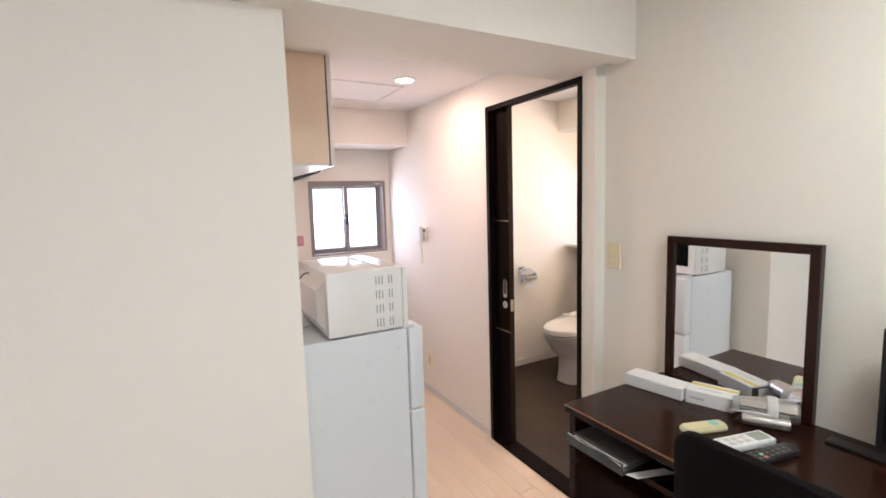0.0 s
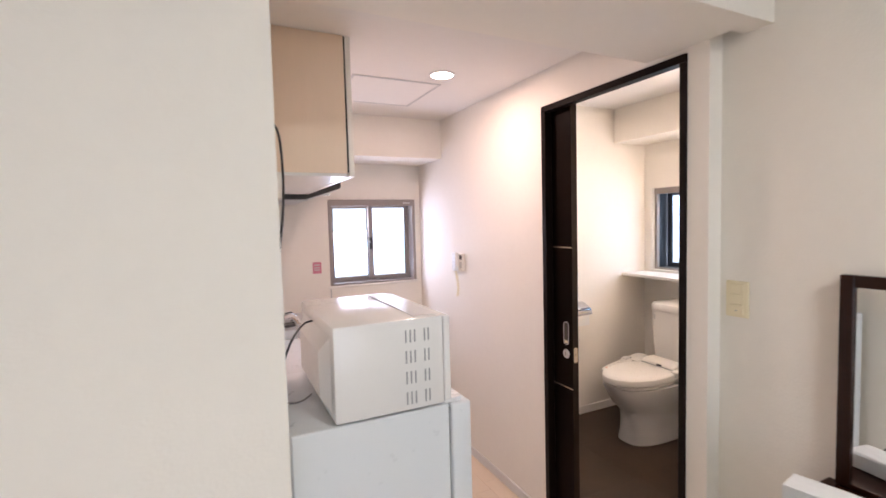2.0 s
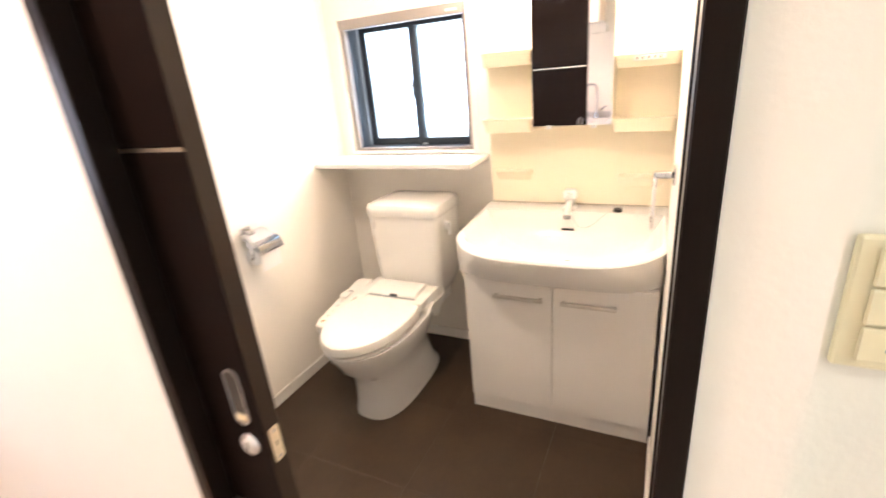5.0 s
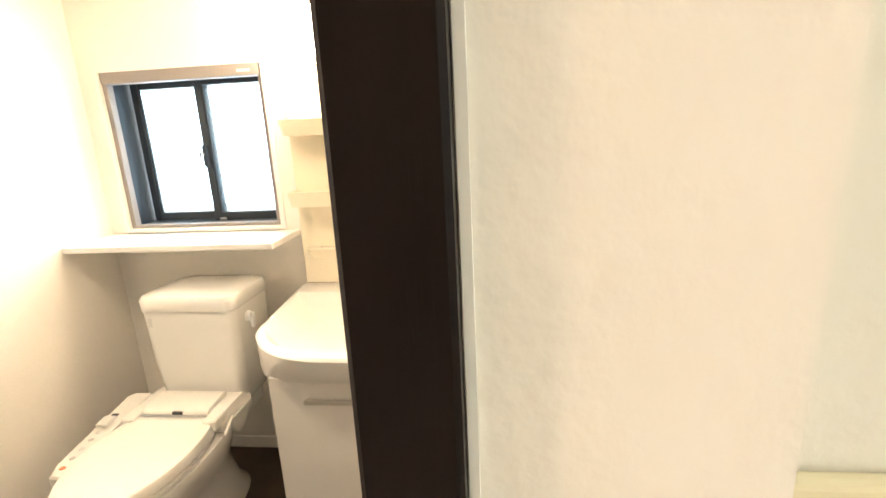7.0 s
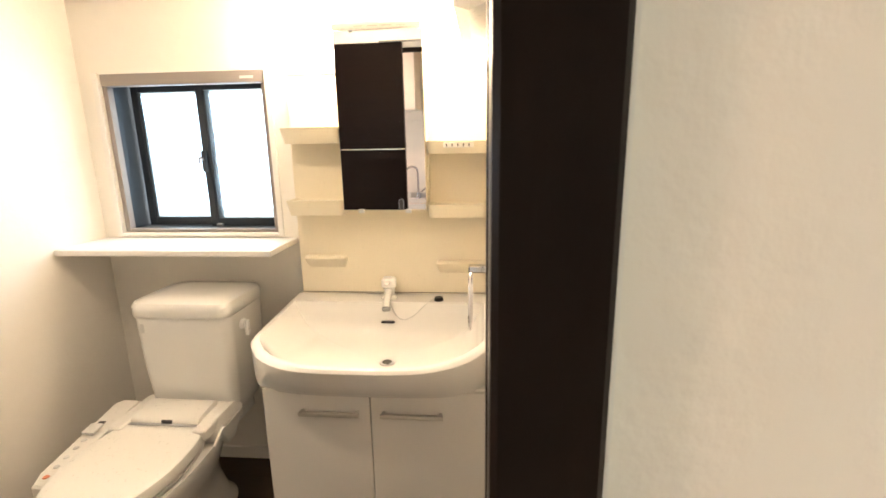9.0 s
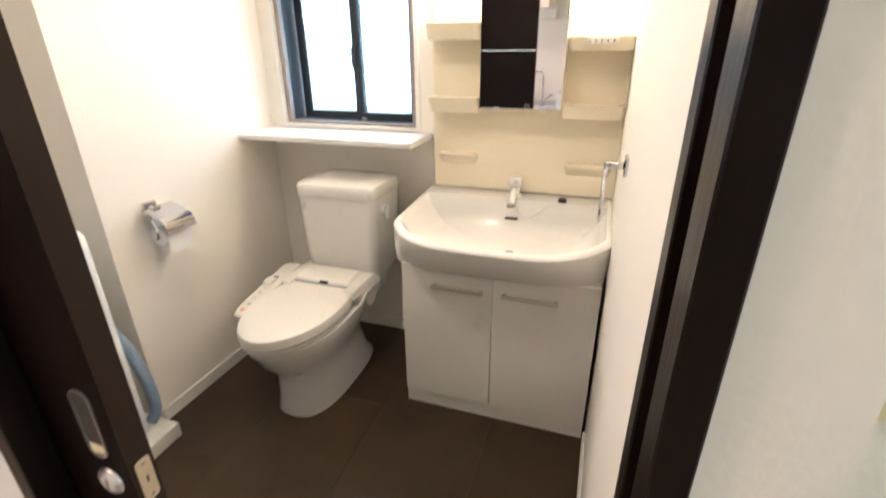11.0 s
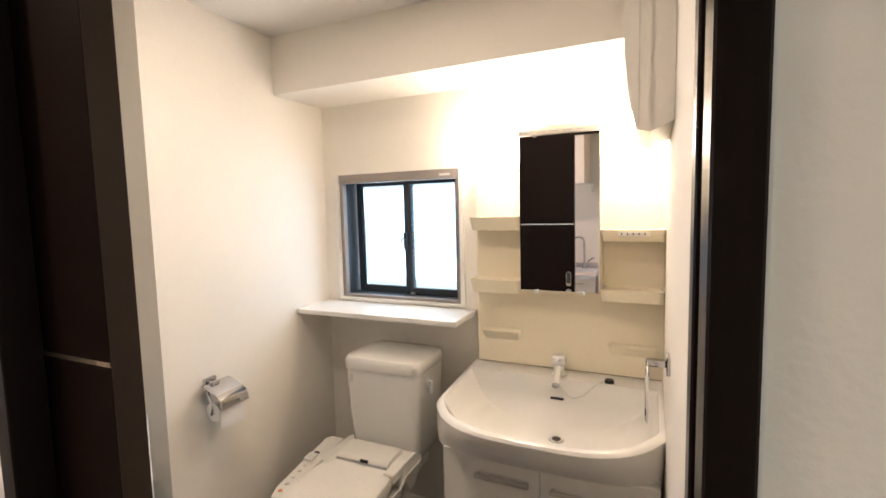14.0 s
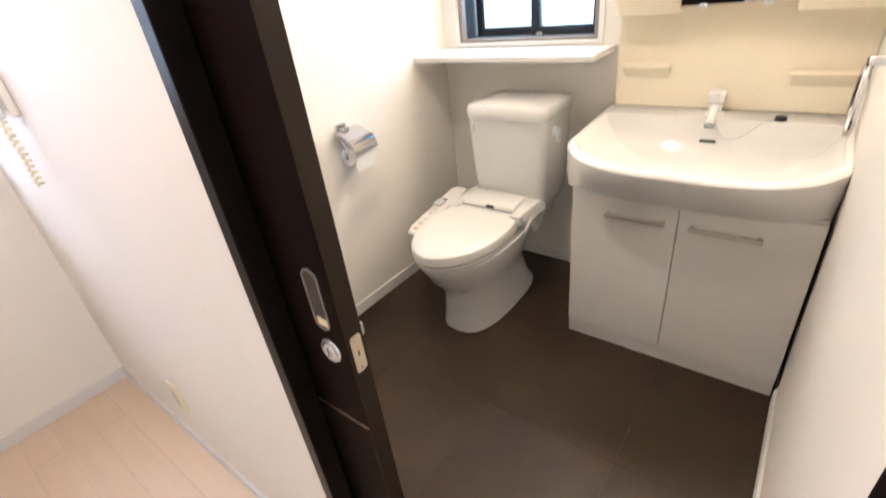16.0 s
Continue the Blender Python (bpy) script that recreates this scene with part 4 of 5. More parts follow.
for y in (1.85, 2.11):
    bn = part("burner", cyl((-1.06, y, 0.9055), 0.055, 0.045, 0.012, 20), BLACK, gc, smooth=True)
    for k in range(4):
        a = math.pi / 4 + k * math.pi / 2
        part("pan_support", tube([(-1.06 + 0.03 * math.cos(a), y + 0.03 * math.sin(a), 0.93), (-1.06 + 0.1 * math.cos(a), y + 0.1 * math.sin(a), 0.93), (-1.06 + 0.105 * math.cos(a), y + 0.105 * math.sin(a), 0.906)], 0.004, 6), BLACK, bn)
single("cooker_guard", boxes((KX + 0.013, KX + 0.02, 1.70, 2.255, 0.9, 1.1)), STEEL, "steel splash guard behind the cooker", "splash guard")
rack = thing("cutlery_holder", pose(-1.24, 0.86, 0.85), "white plastic cutlery cup with steel cutlery beside the sink", "holder")
cup_at = lambda r, z: [(-1.24 + r * math.cos(a), 0.86 + r * math.sin(a), z) for a in (2 * math.pi * k / 24 for k in range(24))]
part("cup", loft([cup_at(0.036, 0.8505), cup_at(0.042, 0.86), cup_at(0.046, 0.915), cup_at(0.043, 0.915), cup_at(0.038, 0.865)]), WHITE_PLASTIC, rack, smooth=True)
for k, (x, y) in enumerate(((-1.25, 0.85), (-1.23, 0.865), (-1.22, 0.845), (-1.245, 0.88))):
    part("utensil", tube([(x, y, 0.868), (x + 0.012 - 0.006 * k, y + 0.012, 0.945 + 0.008 * k)], 0.005, 8), CHROME, rack, smooth=True)
sk = thing("socket_box", pose(-1.25, 1.11, 0.95), "cream socket box with a black plug on the kitchen wall", "socket")
part("box", boxes((KX + 0.001, -1.185, 1.10, 1.14, 0.958, 1.062), bevel=0.003), IVORY, sk)
part("plug", boxes((-1.262, -1.202, 1.078, 1.0995, 0.992, 1.052), bevel=0.006, seg=2), BLACK_PLASTIC, sk, "black plug", smooth=True)
part("cord", tube([(-1.235, 1.08, 0.995), (-1.24, 1.05, 0.96), (-1.262, 1.02, 0.92), (-1.27, 1.0, 0.904)], 0.003, 8), BLACK_PLASTIC, sk, smooth=True)

# refrigerator and microwave oven
FZ = 1.018
fr = thing("refrigerator", pose(-1.04, 0.31, 0), "white two-door refrigerator beside the partition", "refrigerator")
part("cabinet", boxes((-1.275, -0.868, 0.062, 0.545, 0.02, FZ), bevel=0.004, seg=2), FRIDGE, fr)
for z0, z1 in ((0.04, 0.678), (0.688, FZ - 0.002)):
    d = part("door", boxes((-0.862, -0.802, 0.058, 0.548, z0, z1), bevel=0.008, seg=3), FRIDGE, fr, smooth=True)
    part("gasket", boxes((-0.8675, -0.8625, 0.07, 0.536, z0 + 0.012, z1 - 0.012)), GREY, d)
part("hinge", boxes((-0.87, -0.815, 0.064, 0.09, 0.6785, 0.6875)), LIGHT_GREY, fr)
part("hinge_cover", loft([rounded(-0.885, -0.825, 0.066, 0.11, z, 0.01, 3) for z in (FZ + 0.0005, FZ + 0.012)]), WHITE_PLASTIC, fr, smooth=True)
for x, y in ((-1.24, 0.1), (-0.92, 0.1), (-1.24, 0.47), (-0.92, 0.47)):
    part("foot", boxes((x, x + 0.04, y, y + 0.04, 0, 0.02)), BLACK_PLASTIC, fr)

mw = thing("microwave_oven", pose(-1.03, 0.28, FZ + 0.012), "white microwave oven with side vents on the refrigerator", "microwave")
MX0, MX1, MY0, MY1, MZ0, MZ1 = -1.174, -0.887, 0.048, 0.50, FZ + 0.01, FZ + 0.245
part("housing", boxes((MX0, MX1, MY0, MY1, MZ0, MZ1), bevel=0.006, seg=2), MICRO, mw, smooth=True)
part("rear_bulge", loft([[(MX0 - 0.001, y, z) for y, z in ((MY0 + 0.03, MZ0 + 0.02), (MY1 - 0.05, MZ0 + 0.02), (MY1 - 0.05, MZ1 - 0.03), (MY0 + 0.03, MZ1 - 0.03))], [(MX0 - 0.022, y, z) for y, z in ((MY0 + 0.07, MZ0 + 0.05), (MY1 - 0.1, MZ0 + 0.05), (MY1 - 0.1, MZ1 - 0.07), (MY0 + 0.07, MZ1 - 0.07))]]), MICRO, mw, "stepped rear cover")
part("door", boxes((MX1 + 0.001, MX1 + 0.022, MY0 + 0.002, MY1 - 0.115, MZ0 + 0.004, MZ1 - 0.003), bevel=0.005, seg=2), MICRO, mw)
part("door_window", boxes((MX1 + 0.0215, MX1 + 0.0235, MY0 + 0.04, MY1 - 0.15, MZ0 + 0.05, MZ1 - 0.045)), SCREEN, mw)
cp = part("control_panel", boxes((MX1 + 0.001, MX1 + 0.02, MY1 - 0.112, MY1 - 0.002, MZ0 + 0.004, MZ1 - 0.003), bevel=0.004, seg=2), MICRO, mw)
for z in (0.07, 0.16):
    part("dial", cyl((MX1 + 0.02, MY1 - 0.057, MZ0 + z), 0.022, 0.019, 0.016, 20, "x"), LIGHT_GREY, cp, smooth=True)
# very thin strip shaped after the window reflection on the oven top
part("top_step", boxes((MX1 - 0.075, MX1 - 0.008, MY0 + 0.012, MY1 - 0.012, MZ1 + 0.0003, MZ1 + 0.0022), bevel=0.0008), MICRO, mw)
for row in range(4):
    z1 = MZ1 - 0.028 - 0.0530 * row
    for x in (-0.991, -0.979, -0.967, -0.940, -0.929):
        part("vent_slot", boxes((x - 0.0022, x + 0.0022, MY0 - 0.0006, MY0 + 0.0005, z1 - 0.032, z1), bevel=0.0), GREY, mw, "narrow dark vent slot")
for x in (MX0 + 0.03, MX1 - 0.04):
    for y in (MY0 + 0.04, MY1 - 0.05):
        part("foot", cyl((x, y, FZ + 0.0005), 0.012, 0.012, 0.0095, 12), BLACK_PLASTIC, mw)
part("power_cord", tube([(-1.176, 0.30, 1.235), (-1.205, 0.28, 1.235), (-1.25, 0.24, 1.19), (-1.28, 0.22, 1.10), (-1.288, 0.22, 1.03), (-1.288, 0.22, 0.86)], 0.003, 8), BLACK_PLASTIC, mw, "black power cord", smooth=True)

# sockets and cords on the kitchen side wall
so = thing("wall_socket", pose(KX, 0.37, 1.74), "ivory double wall socket with plugs", "socket")
part("plate", boxes((KX + 0.0005, KX + 0.008, 0.30, 0.44, 1.62, 1.86), bevel=0.002), IVORY, so)
part("socket_face", boxes((KX + 0.008, KX + 0.011, 0.345, 0.395, 1.65, 1.83), bevel=0.001), LIGHT_GREY, so)
co = thing("power_cord", pose(KX, 0.37, 1.0), "black power cord hanging from the wall socket", "cord")
part("plug", boxes((KX + 0.011, KX + 0.036, 0.356, 0.384, 1.79, 1.815), bevel=0.004, seg=2), BLACK_PLASTIC, co)
part("cord", tube([(KX + 0.035, 0.37, 1.803), (KX + 0.06, 0.37, 1.79), (KX + 0.071, 0.37, 1.735), (KX + 0.073, 0.37, 1.576), (KX + 0.044, 0.36, 1.38), (KX + 0.018, 0.34, 1.168), (KX + 0.012, 0.30, 1.0), (KX + 0.012, 0.30, 0.6)], 0.0036, 8), BLACK_PLASTIC, co, smooth=True)
co2 = thing("white_cord", pose(KX, 0.37, 1.0), "thin grey cord hanging from the wall socket", "cord")
part("plug", boxes((KX + 0.011, KX + 0.026, 0.356, 0.384, 1.70, 1.725), bevel=0.003, seg=2), WHITE_PLASTIC, co2)
part("cord", tube([(KX + 0.02, 0.37, 1.70), (KX + 0.03, 0.37, 1.64), (KX + 0.014, 0.37, 1.54), (KX + 0.014, 0.37, 1.44), (KX + 0.036, 0.365, 1.36), (KX + 0.03, 0.36, 1.26), (KX + 0.022, 0.35, 1.14), (KX + 0.03, 0.34, 1.06), (KX + 0.028, 0.31, 1.0215), (KX + 0.05, 0.262, 1.0215), (KX + 0.085, 0.268, 1.0215), (KX + 0.115, 0.31, 1.0215)], 0.0024, 8), GREY, co2, smooth=True)

# intercom, sticker, low sockets
ic = thing("intercom", pose(0, 1.60, 1.25), "white door intercom handset on the passage wall", "intercom")
part("base", boxes((-0.018, -0.0005, 1.555, 1.655, 1.19, 1.30), bevel=0.004, seg=2), PLASTIC, ic)
part("handset", boxes((-0.045, -0.0185, 1.60, 1.652, 1.185, 1.305), bevel=0.008, seg=2), WHITE_PLASTIC, ic)
part("display", boxes((-0.0195, -0.0175, 1.562, 1.592, 1.262, 1.288)), EDGE_DARK, ic)
part("keys", boxes((-0.0195, -0.0175, 1.562, 1.592, 1.205, 1.245)), LIGHT_GREY, ic)
part("coiled_cord", tube([(-0.03 + 0.008 * math.cos(k * 1.3), 1.622 - 0.0009 * k + 0.0016 * max(0, k - 34) + 0.009 * math.sin(k * 1.3), 1.192 - 0.0031 * k) for k in range(56)], 0.0034, 5, smooth=0), IVORY, ic, "short coiled cord")
st = single("warning_sticker", boxes((-0.825, -0.765, YK - 0.0015, YK - 0.0003, 1.165, 1.245)), PINK, "pink printed notice sticker on the wall", "sticker")
for z in (1.225, 1.205, 1.19):
    part("print_bar", boxes((-0.815, -0.775, YK - 0.0022, YK - 0.0016, z - 0.004, z + 0.004)), LIGHT_GREY, st)
for y, z in ((1.57, 0.27),):
    lo = thing("wall_socket", pose(0, y, z), "ivory wall socket low on the passage wall", "socket")
    part("plate", boxes((-0.008, -0.0005, y - 0.035, y + 0.035, z - 0.06, z + 0.06), bevel=0.002), IVORY, lo)
    part("socket_face", boxes((-0.010, -0.008, y - 0.014, y + 0.014, z - 0.03, z + 0.03)), LIGHT_GREY, lo)
cp_ = thing("pipe_cover", pose(-0.70, YK, 1.0), "thin grey vertical joint strip below the window", "strip")
part("strip", boxes((-0.708, -0.698, YK - 0.004, YK - 0.0004, 0.90, 1.045)), LIGHT_GREY, cp_)

# light switch beside the door
sw = thing("light_switch", pose(RX, -0.133, 1.24), "ivory triple light switch beside the door", "light switch")
part("plate", boxes((RX - 0.009, RX - 0.0005, -0.168, -0.098, 1.181, 1.295), bevel=0.003, seg=2), IVORY, sw)
for z in (1.205, 1.238, 1.271):
    r = part("rocker", boxes((RX - 0.013, RX - 0.009, -0.154, -0.112, z - 0.0155, z + 0.0155), bevel=0.0015), IVORY, sw)
part("pilot_mark", boxes((RX - 0.0136, RX - 0.013, -0.137, -0.129, 1.201, 1.203)), GREY, sw)

# ---- room: desk and what lies on it ----
DZ, DX0, DY0, DY1 = 0.79, -0.48, -0.385, -1.75
desk = thing("desk", pose(-0.2, -1.05, 0), "dark brown writing desk with an open drawer shelf", "desk")
part("tabletop", boxes((DX0, RX - 0.011, DY1, DY0, DZ - 0.03, DZ), bevel=0.002), DESK_WOOD, desk)
part("front_edge", boxes((DX0 - 0.0025, DX0 - 0.0002, DY1, DY0, DZ - 0.006, DZ - 0.001)), mat("orange_edge", (0.28, 0.12, 0.05), 0.35), desk, "thin reddish orange front edge")
part("side_panel", boxes((DX0 + 0.02, RX - 0.011, DY0 - 0.03, DY0 - 0.004, 0, DZ - 0.031)), DESK_WOOD, desk)
part("side_panel", boxes((DX0 + 0.02, RX - 0.011, DY1 + 0.004, DY1 + 0.03, 0, DZ - 0.031)), DESK_WOOD, desk)
part("under_shelf", boxes((DX0 + 0.03, RX - 0.012, DY1 + 0.031, DY0 - 0.031, DZ - 0.135, DZ - 0.118)), DESK_WOOD, desk)
part("back_panel", boxes((RX - 0.03, RX - 0.012, DY1 + 0.031, DY0 - 0.031, 0.2, DZ - 0.136)), DESK_WOOD, desk)
fl = thing("magazine", pose(-0.40, -0.53, DZ - 0.118), "magazines in a clear plastic sleeve sticking out of the desk shelf", "magazine")
part("sleeve", boxes((DX0 - 0.024, -0.24, -0.655, -0.419, DZ - 0.1175, DZ - 0.113), (DX0 - 0.028, DX0 - 0.0242, -0.655, -0.419, DZ - 0.1175, DZ - 0.080), bevel=0.001), CLEAR_FILM, fl, "clear film sleeve with a raised front")
for z, x0, y0, y1, m, lb in ((0.1125, -0.018, -0.648, -0.425, BOOK, "dark booklet"), (0.1035, -0.006, -0.640, -0.430, PAPER, "white booklet"), (0.0975, 0.004, -0.650, -0.428, BOOK, "dark booklet")):
    part("booklet", boxes((DX0 + x0, -0.245, y0, y1, DZ - z, DZ - z + (0.0085 if m is BOOK else 0.0055)), bevel=0.0008), m, fl, lb)
# silver tube imitates the glints on the front lip of the film
part("film_fold", tube([(DX0 - 0.026, -0.43, DZ - 0.081), (DX0 - 0.029, -0.50, DZ - 0.084), (DX0 - 0.025, -0.57, DZ - 0.080), (DX0 - 0.028, -0.65, DZ - 0.086)], 0.0022, 6), DRYER, fl, "silver line for the glints along the film front", smooth=True)
part("loose_sheet", loft([[(DX0 - 0.018 + 0.11 * u, -0.658 - 0.045 * u, DZ - 0.112 + 0.006 * u + d), (DX0 - 0.005 + 0.11 * u, -0.690 - 0.045 * u, DZ - 0.113 + 0.004 * u + d), (DX0 - 0.003 + 0.11 * u, -0.690 - 0.045 * u, DZ - 0.1115 + 0.004 * u + d), (DX0 - 0.016 + 0.11 * u, -0.658 - 0.045 * u, DZ - 0.1105 + 0.006 * u + d)] for u, d in ((0.0, 0.0), (1.0, 0.0))]), PAPER, fl, "white sheet edge")

mi = thing("desk_mirror", pose(0.037, -0.66, DZ), "rectangular mirror in a dark wooden frame standing on the desk", "mirror")
MA, MB, MC, MD = -0.410, -0.905, DZ + 0.002, 1.343
for r in ((MA - 0.03, MA, MC, MD), (MB, MB + 0.03, MC, MD), (MB + 0.03, MA - 0.03, MD - 0.03, MD), (MB + 0.03, MA - 0.03, MC, MC + 0.012)):
    part("frame_rail", boxes((0.025, 0.051, r[0], r[1], r[2], r[3]), bevel=0.002), DESK_WOOD, mi)
part("mirror_glass", boxes((0.035, 0.040, MB + 0.029, MA - 0.029, MC + 0.011, MD - 0.029)), MIRROR, mi, "clear mirror glass")
part("back_board", boxes((0.0405, 0.050, MB + 0.029, MA - 0.029, MC + 0.011, MD - 0.029)), BLACK_PLASTIC, mi)


def lying(name, m, label, category):
    return thing(name, m, label, category)


tb = lying("wrapped_box", pose(-0.118, -0.485, DZ, 0, 0, -80), "long white paper-wrapped box on the desk", "box")
wrap_rng = random.Random(11)
wrap = bmesh.new()
box(wrap, -0.105, 0.105, -0.041, 0.041, 0.0005, 0.046, bevel=0.005, seg=2)
bmesh.ops.subdivide_edges(wrap, edges=[e for e in wrap.edges if e.calc_length() > 0.05], cuts=5, use_grid_fill=True)
for vert in wrap.verts:
    if vert.co.z > 0.004:
        vert.co += Vector((wrap_rng.uniform(-1, 1), wrap_rng.uniform(-1, 1), wrap_rng.uniform(-1, 0.4))) * 0.0011
local_part("wrapped_body", wrap, PAPER, tb)
local_part("fold", boxes((-0.1062, -0.1052, -0.03, 0.03, 0.01, 0.034), bevel=0.0002), PAPER, tb, "folded paper end")
cb = lying("carton", pose(-0.062, -0.655, DZ, 0, 0, -72), "white carton with a yellow printed stripe and an open end", "carton")
local_part("carton_body", boxes((-0.072, 0.072, -0.046, 0.046, 0.0005, 0.047), bevel=0.0012), PAPER, cb)
local_part("stripe", boxes((-0.071, 0.071, 0.012, 0.030, 0.0472, 0.0477)), YELLOW, cb, "yellow printed stripe")
local_part("print_bar", boxes((-0.045, 0.035, -0.018, -0.012, 0.0472, 0.0477)), LIGHT_GREY, cb)
local_part("side_print", boxes((-0.060, -0.015, -0.0466, -0.0461, 0.018, 0.026)), LIGHT_GREY, cb)
# dark plate on the closed end imitates the shaded inside
local_part("open_end", boxes((0.0720, 0.0728, -0.040, 0.040, 0.006, 0.041)), EDGE_DARK, cb, "dark plate for the shaded inside of the open carton end")
local_part("end_flap", boxes((0.0728, 0.0738, -0.042, 0.014, 0.004, 0.036)), PAPER, cb, "half-open carton flap")
hd = lying("hair_dryer", pose(-0.045, -0.812, DZ, 0, 0, -60), "silver folding hair dryer with wrapped grey cord", "hair dryer")
local_part("barrel", loft([[(x, 0.0 + r * math.cos(a), 0.04 + r * math.sin(a)) for a in (2 * math.pi * k / 20 for k in range(20))] for x, r in ((-0.07, 0.026), (-0.03, 0.03), (0.03, 0.036), (0.075, 0.0385), (0.082, 0.034))]), DRYER, hd, smooth=True)
local_part("nozzle", loft([[(x, w * math.cos(a), 0.04 + h * math.sin(a)) for a in (2 * math.pi * k / 16 for k in range(16))] for x, w, h in ((-0.071, 0.026, 0.026), (-0.088, 0.024, 0.022))]), GREY, hd, smooth=True)
local_part("folded_handle", loft([[(x, -0.055 + 0.018 * math.cos(a), 0.0195 + 0.018 * math.sin(a)) for a in (2 * math.pi * k / 14 for k in range(14))] for x in (-0.065, 0.055)]), DRYER, hd, smooth=True)
local_part("cord_wrap", loft([[(x, r * math.cos(a), 0.04 + r * math.sin(a)) for a in (2 * math.pi * k / 20 for k in range(20))] for x, r in ((0.0, 0.034), (0.003, 0.0395), (0.026, 0.0395), (0.029, 0.035))]), LIGHT_GREY, hd, "wrapped grey cord", smooth=True)
local_part("cord_end", tube([(0.012, -0.036, 0.03), (-0.02, -0.05, 0.042), (-0.08, -0.035, 0.03), (-0.10, 0.0, 0.012), (-0.085, 0.03, 0.006), (-0.04, 0.05, 0.006)], 0.004, 8), LIGHT_GREY, hd, smooth=True)
so_ = lying("light_remote", pose(-0.26, -0.745, DZ, 0, 0, -20), "pale yellow handheld remote with a turquoise button", "remote control")
local_part("case", loft([rounded(-0.07, 0.07, -0.021, 0.021, 0.0005, 0.012), rounded(-0.072, 0.072, -0.023, 0.023, 0.008, 0.014), rounded(-0.066, 0.066, -0.018, 0.018, 0.018, 0.012)]), SOAP, so_, smooth=True)
local_part("button", loft([rounded(0.02, 0.045, -0.011, 0.011, z, 0.006, 3) for z in (0.0183, 0.0205)]), TURQ, so_, "turquoise button", smooth=True)
r1 = lying("air_conditioner_remote", pose(-0.25, -0.856, DZ, 0, 0, -14), "white air conditioner remote with a small display", "remote control")
local_part("case", boxes((-0.085, 0.085, -0.028, 0.028, 0.0005, 0.02), bevel=0.004, seg=2), WHITE_PLASTIC, r1, smooth=True)
local_part("display", boxes((0.025, 0.075, -0.02, 0.02, 0.0202, 0.0207)), DISPLAY, r1)
for i in range(3):
    for j in range(2):
        local_part("button", boxes((-0.06 + 0.025 * i, -0.042 + 0.025 * i, -0.018 + 0.02 * j, -0.004 + 0.02 * j, 0.0203, 0.022), bevel=0.0008), LIGHT_GREY, r1)
r2 = lying("television_remote", pose(-0.265, -0.926, DZ, 0, 0, -10), "black television remote with small coloured buttons", "remote control")
local_part("case", boxes((-0.09, 0.09, -0.024, 0.024, 0.0005, 0.018), bevel=0.004, seg=2), BLACK_PLASTIC, r2, smooth=True)
for i in range(7):
    for j in range(3):
        mt = (BOOK, YELLOW, RED, TURQ)[(i * 3 + j) % 4] if i == 2 else BOOK
        local_part("button", boxes((-0.075 + 0.021 * i, -0.063 + 0.021 * i, -0.018 + 0.0135 * j, -0.009 + 0.0135 * j, 0.0182, 0.0198)), mt, r2)
tv = thing("television", pose(-0.03, -1.30, DZ), "black flat television on the desk", "television")
part("screen_body", boxes((-0.04, -0.005, -1.68, -1.07, DZ + 0.03, DZ + 0.356), bevel=0.004, seg=2), BLACK, tv)
part("screen", boxes((-0.0418, -0.0402, -1.665, -1.085, DZ + 0.05, DZ + 0.342)), SCREEN, tv)
part("neck", boxes((-0.03, -0.008, -1.40, -1.31, DZ + 0.01, DZ + 0.0305)), BLACK_PLASTIC, tv)
part("stand", boxes((-0.050, 0.000, -1.48, -0.965, DZ + 0.0005, DZ + 0.0075), bevel=0.003, seg=2), SCREEN, tv)


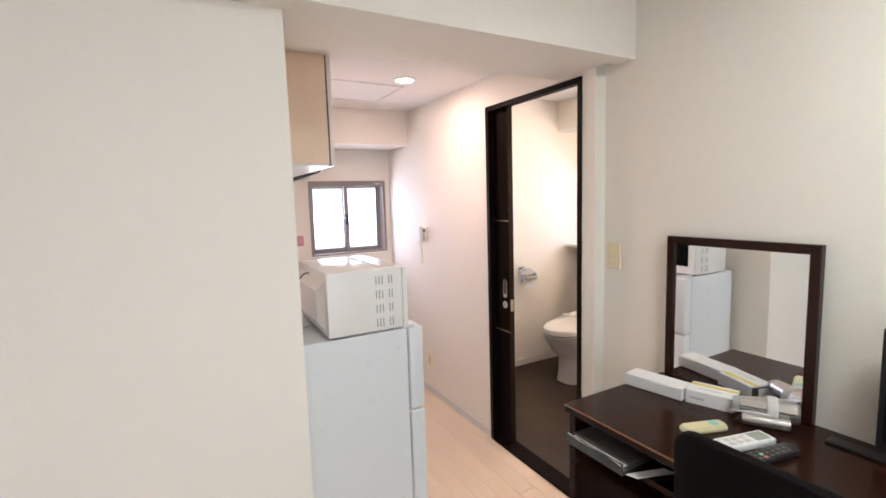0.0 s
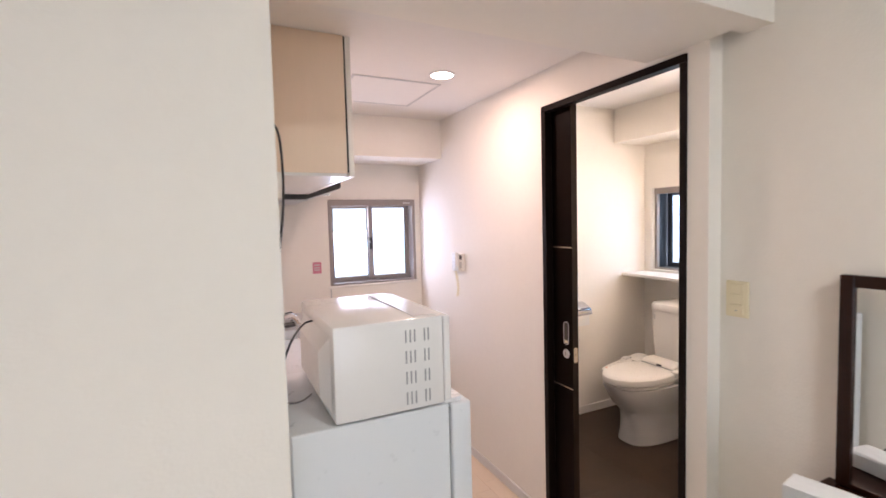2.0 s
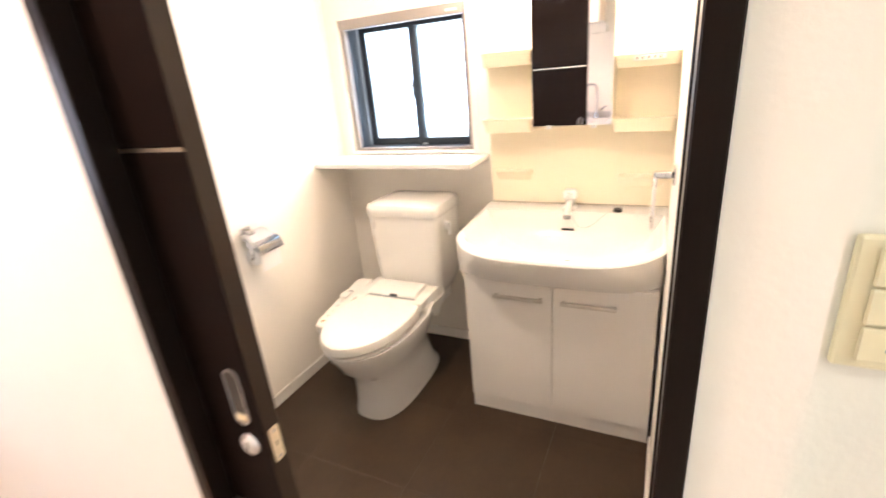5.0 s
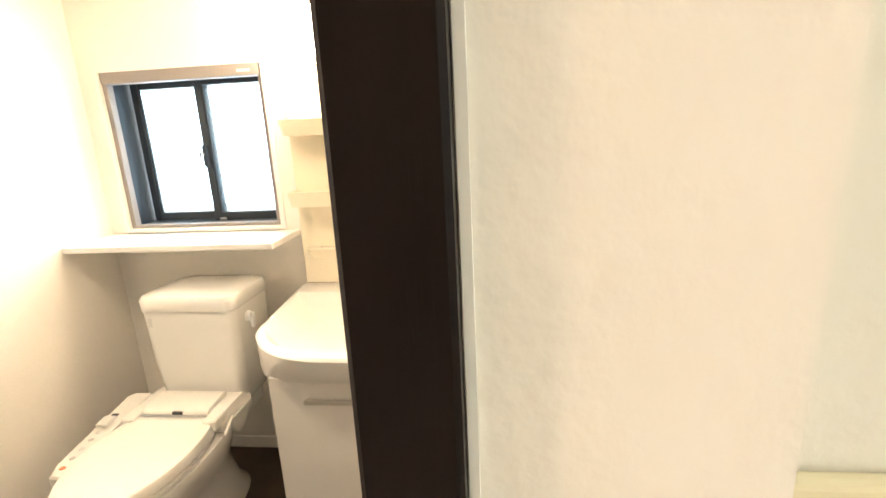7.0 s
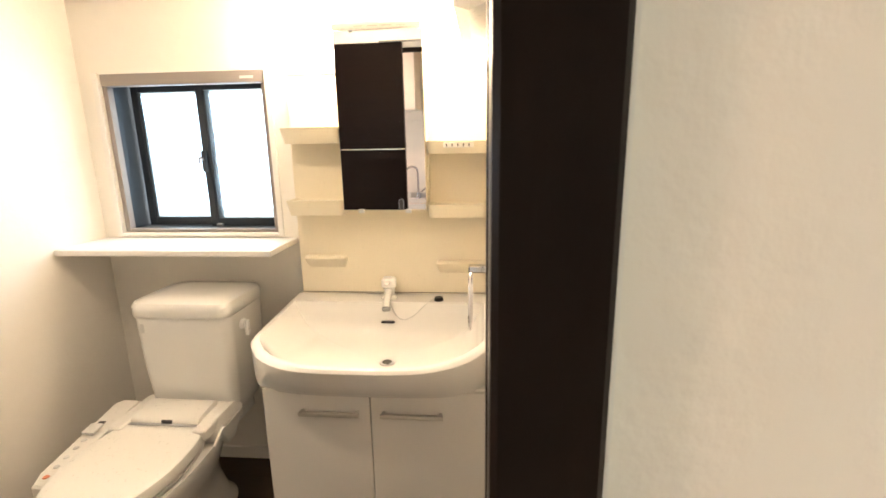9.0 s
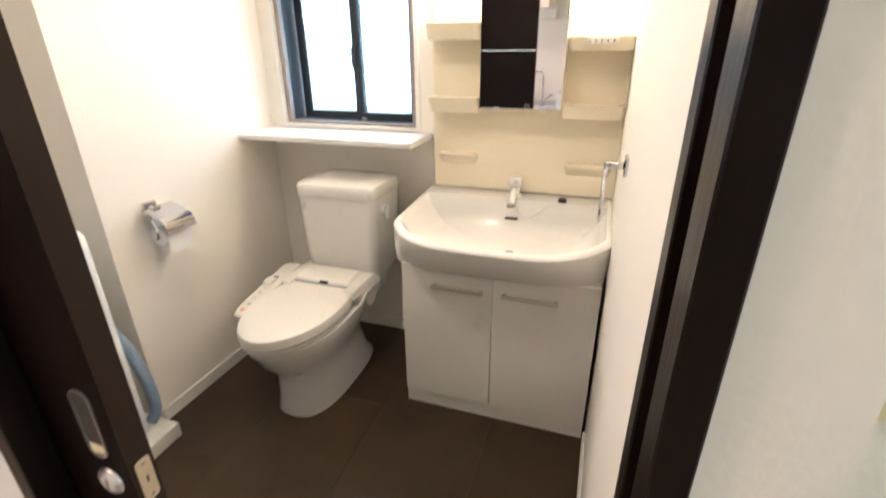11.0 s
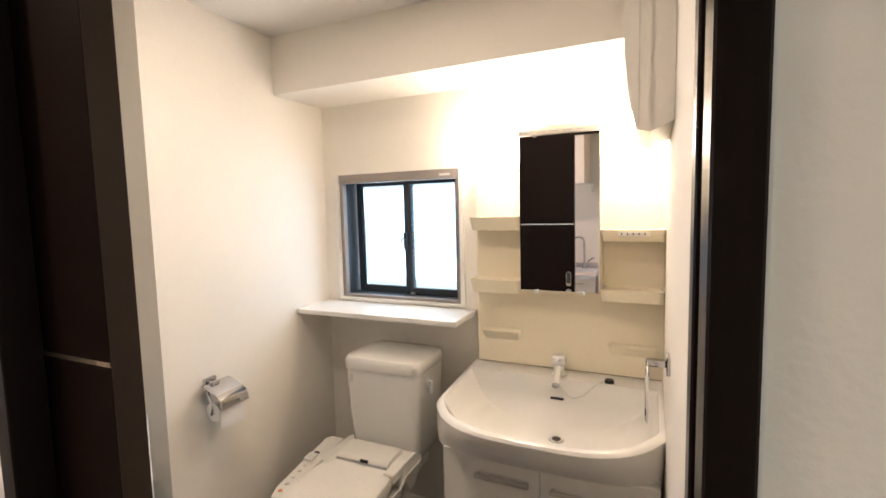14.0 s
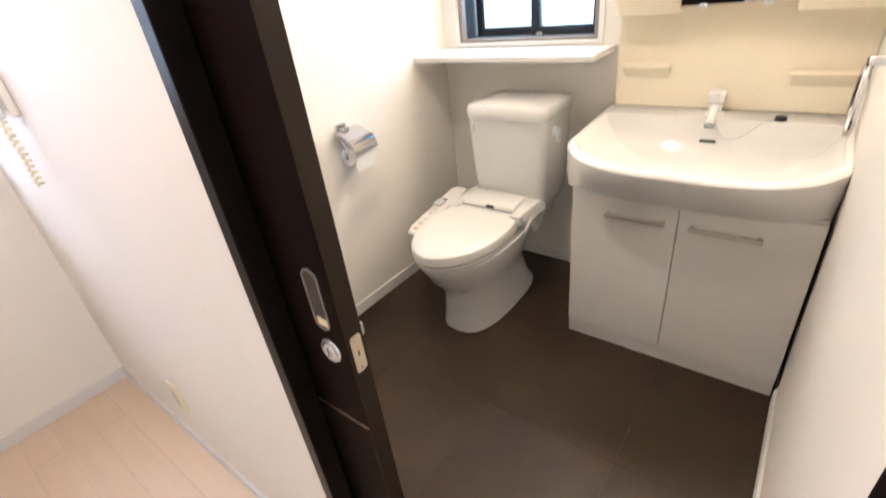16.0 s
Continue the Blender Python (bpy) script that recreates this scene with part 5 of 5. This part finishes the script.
def chair():
    c = thing("office_chair", pose(-0.50, -1.05, 0), "black padded desk chair pushed against the desk", "chair")
    def outline(x, inset):
        y0, y1, z0, z1, r = -1.255 + inset, -0.822 - inset, 0.52 + inset, 0.914 - inset, 0.06 - inset * 0.5
        pts = []
        for cy, cz, a0 in ((y1 - r, z1 - r, 0), (y0 + r, z1 - r, 90), (y0 + r, z0 + r, 180), (y1 - r, z0 + r, 270)):
            for k in range(7):
                a = radians(a0 + 15 * k)
                z = cz + r * math.sin(a)
                y = cy + r * math.cos(a)
                pts.append((x - 0.05 * (z - 0.55) + 0.5 * (y + 1.038) ** 2, y, z))
        return pts
    part("backrest", loft([outline(-0.495, 0.012), outline(-0.500, 0.003), outline(-0.508, 0.0), outline(-0.522, 0.0), outline(-0.530, 0.003), outline(-0.534, 0.012)]), BLACK_LEATHER, c, smooth=True)
    part("seat", loft([rounded(-0.47, -0.05, -1.25, -0.82, z, 0.06) for z in (0.41, 0.43, 0.47)] + [rounded(-0.45, -0.07, -1.23, -0.84, 0.485, 0.06)]), BLACK_LEATHER, c, smooth=True)
    part("post", cyl((-0.28, -1.035, 0.08), 0.03, 0.025, 0.33, 16), CHROME, c, smooth=True)
    part("back_bracket", tube([(-0.30, -1.035, 0.40), (-0.52, -1.035, 0.42), (-0.53, -1.035, 0.60)], 0.018, 10), BLACK_PLASTIC, c, smooth=True)
    for k in range(5):
        a = 2 * math.pi * k / 5 + 0.3
        leg = part("leg", tube([(-0.28, -1.035, 0.11), (-0.28 + 0.26 * math.cos(a), -1.035 + 0.26 * math.sin(a), 0.075)], 0.018, 8), BLACK_PLASTIC, c)
        part("castor", cyl((-0.28 + 0.26 * math.cos(a), -1.035 + 0.26 * math.sin(a) - 0.012, 0.028), 0.028, 0.028, 0.024, 14, "y"), BLACK_PLASTIC, leg)


chair()

# assumed room lamp, outside the view, placed to light the walls and desk
rl = thing("ceiling_lamp", pose(-0.6, -1.75, ROOM_Z), "assumed round white ceiling lamp, unseen, lit", "ceiling lamp")
part("shade", cyl((-0.6, -1.75, ROOM_Z - 0.05), 0.2, 0.23, 0.049, 32), glow("lit_ceiling_shade", (1.0, 0.94, 0.85), 2.0), rl, smooth=True)

# ---- floor pieces ----
tile_w = 0.455
for i in range(-1, 5):
    for j in range(-1, 6):
        x0, x1 = max(0.09, 0.245 + i * tile_w), min(BX, 0.245 + (i + 1) * tile_w)
        y0, y1 = max(0.0, -0.088 + j * tile_w), min(2.27, -0.088 + (j + 1) * tile_w)
        if x1 - x0 < 0.02 or y1 - y0 < 0.02:
            continue
        if x0 >= 0.782 and y0 >= BY:
            continue
        part("tile", boxes((x0 + 0.0004, x1 - 0.0004, y0 + 0.0004, y1 - 0.0004, -0.0035, 0.0)), BATH_TILE, bath_floor)

PW = 0.1015
x = -0.001
rng = random.Random(4)
while x - PW > KX - 0.01:
    a, b = x - PW, x
    cuts = [-0.138, YK]
    y = -0.138 + rng.uniform(0.3, 0.9)
    while y < YK - 0.2:
        cuts.insert(-1, y)
        y += 0.9
    for c0, c1 in zip(cuts, cuts[1:]):
        part("plank", boxes((a + 0.0006, b - 0.0006, c0 + 0.0006, c1 - 0.0006, -0.004, 0.0)), OAK, floor)
    x -= PW
x = RX - 0.001
while x - PW > -1.5:
    a, b = x - PW, x
    cuts = [-2.4, -0.139]
    y = -2.4 + rng.uniform(0.2, 0.9)
    while y < -0.4:
        cuts.insert(-1, y)
        y += 0.9
    for c0, c1 in zip(cuts, cuts[1:]):
        part("plank", boxes((a + 0.0006, b - 0.0006, c0 + 0.0006, c1 - 0.0006, -0.004, 0.0)), OAK, floor)
    x -= PW
part("far_planks", boxes((ROOM_X, x - 0.0006, ROOM_Y, -0.139, -0.004, 0.0), (x + 0.0006, RX, ROOM_Y, -2.401, -0.004, 0.0)), OAK, floor)
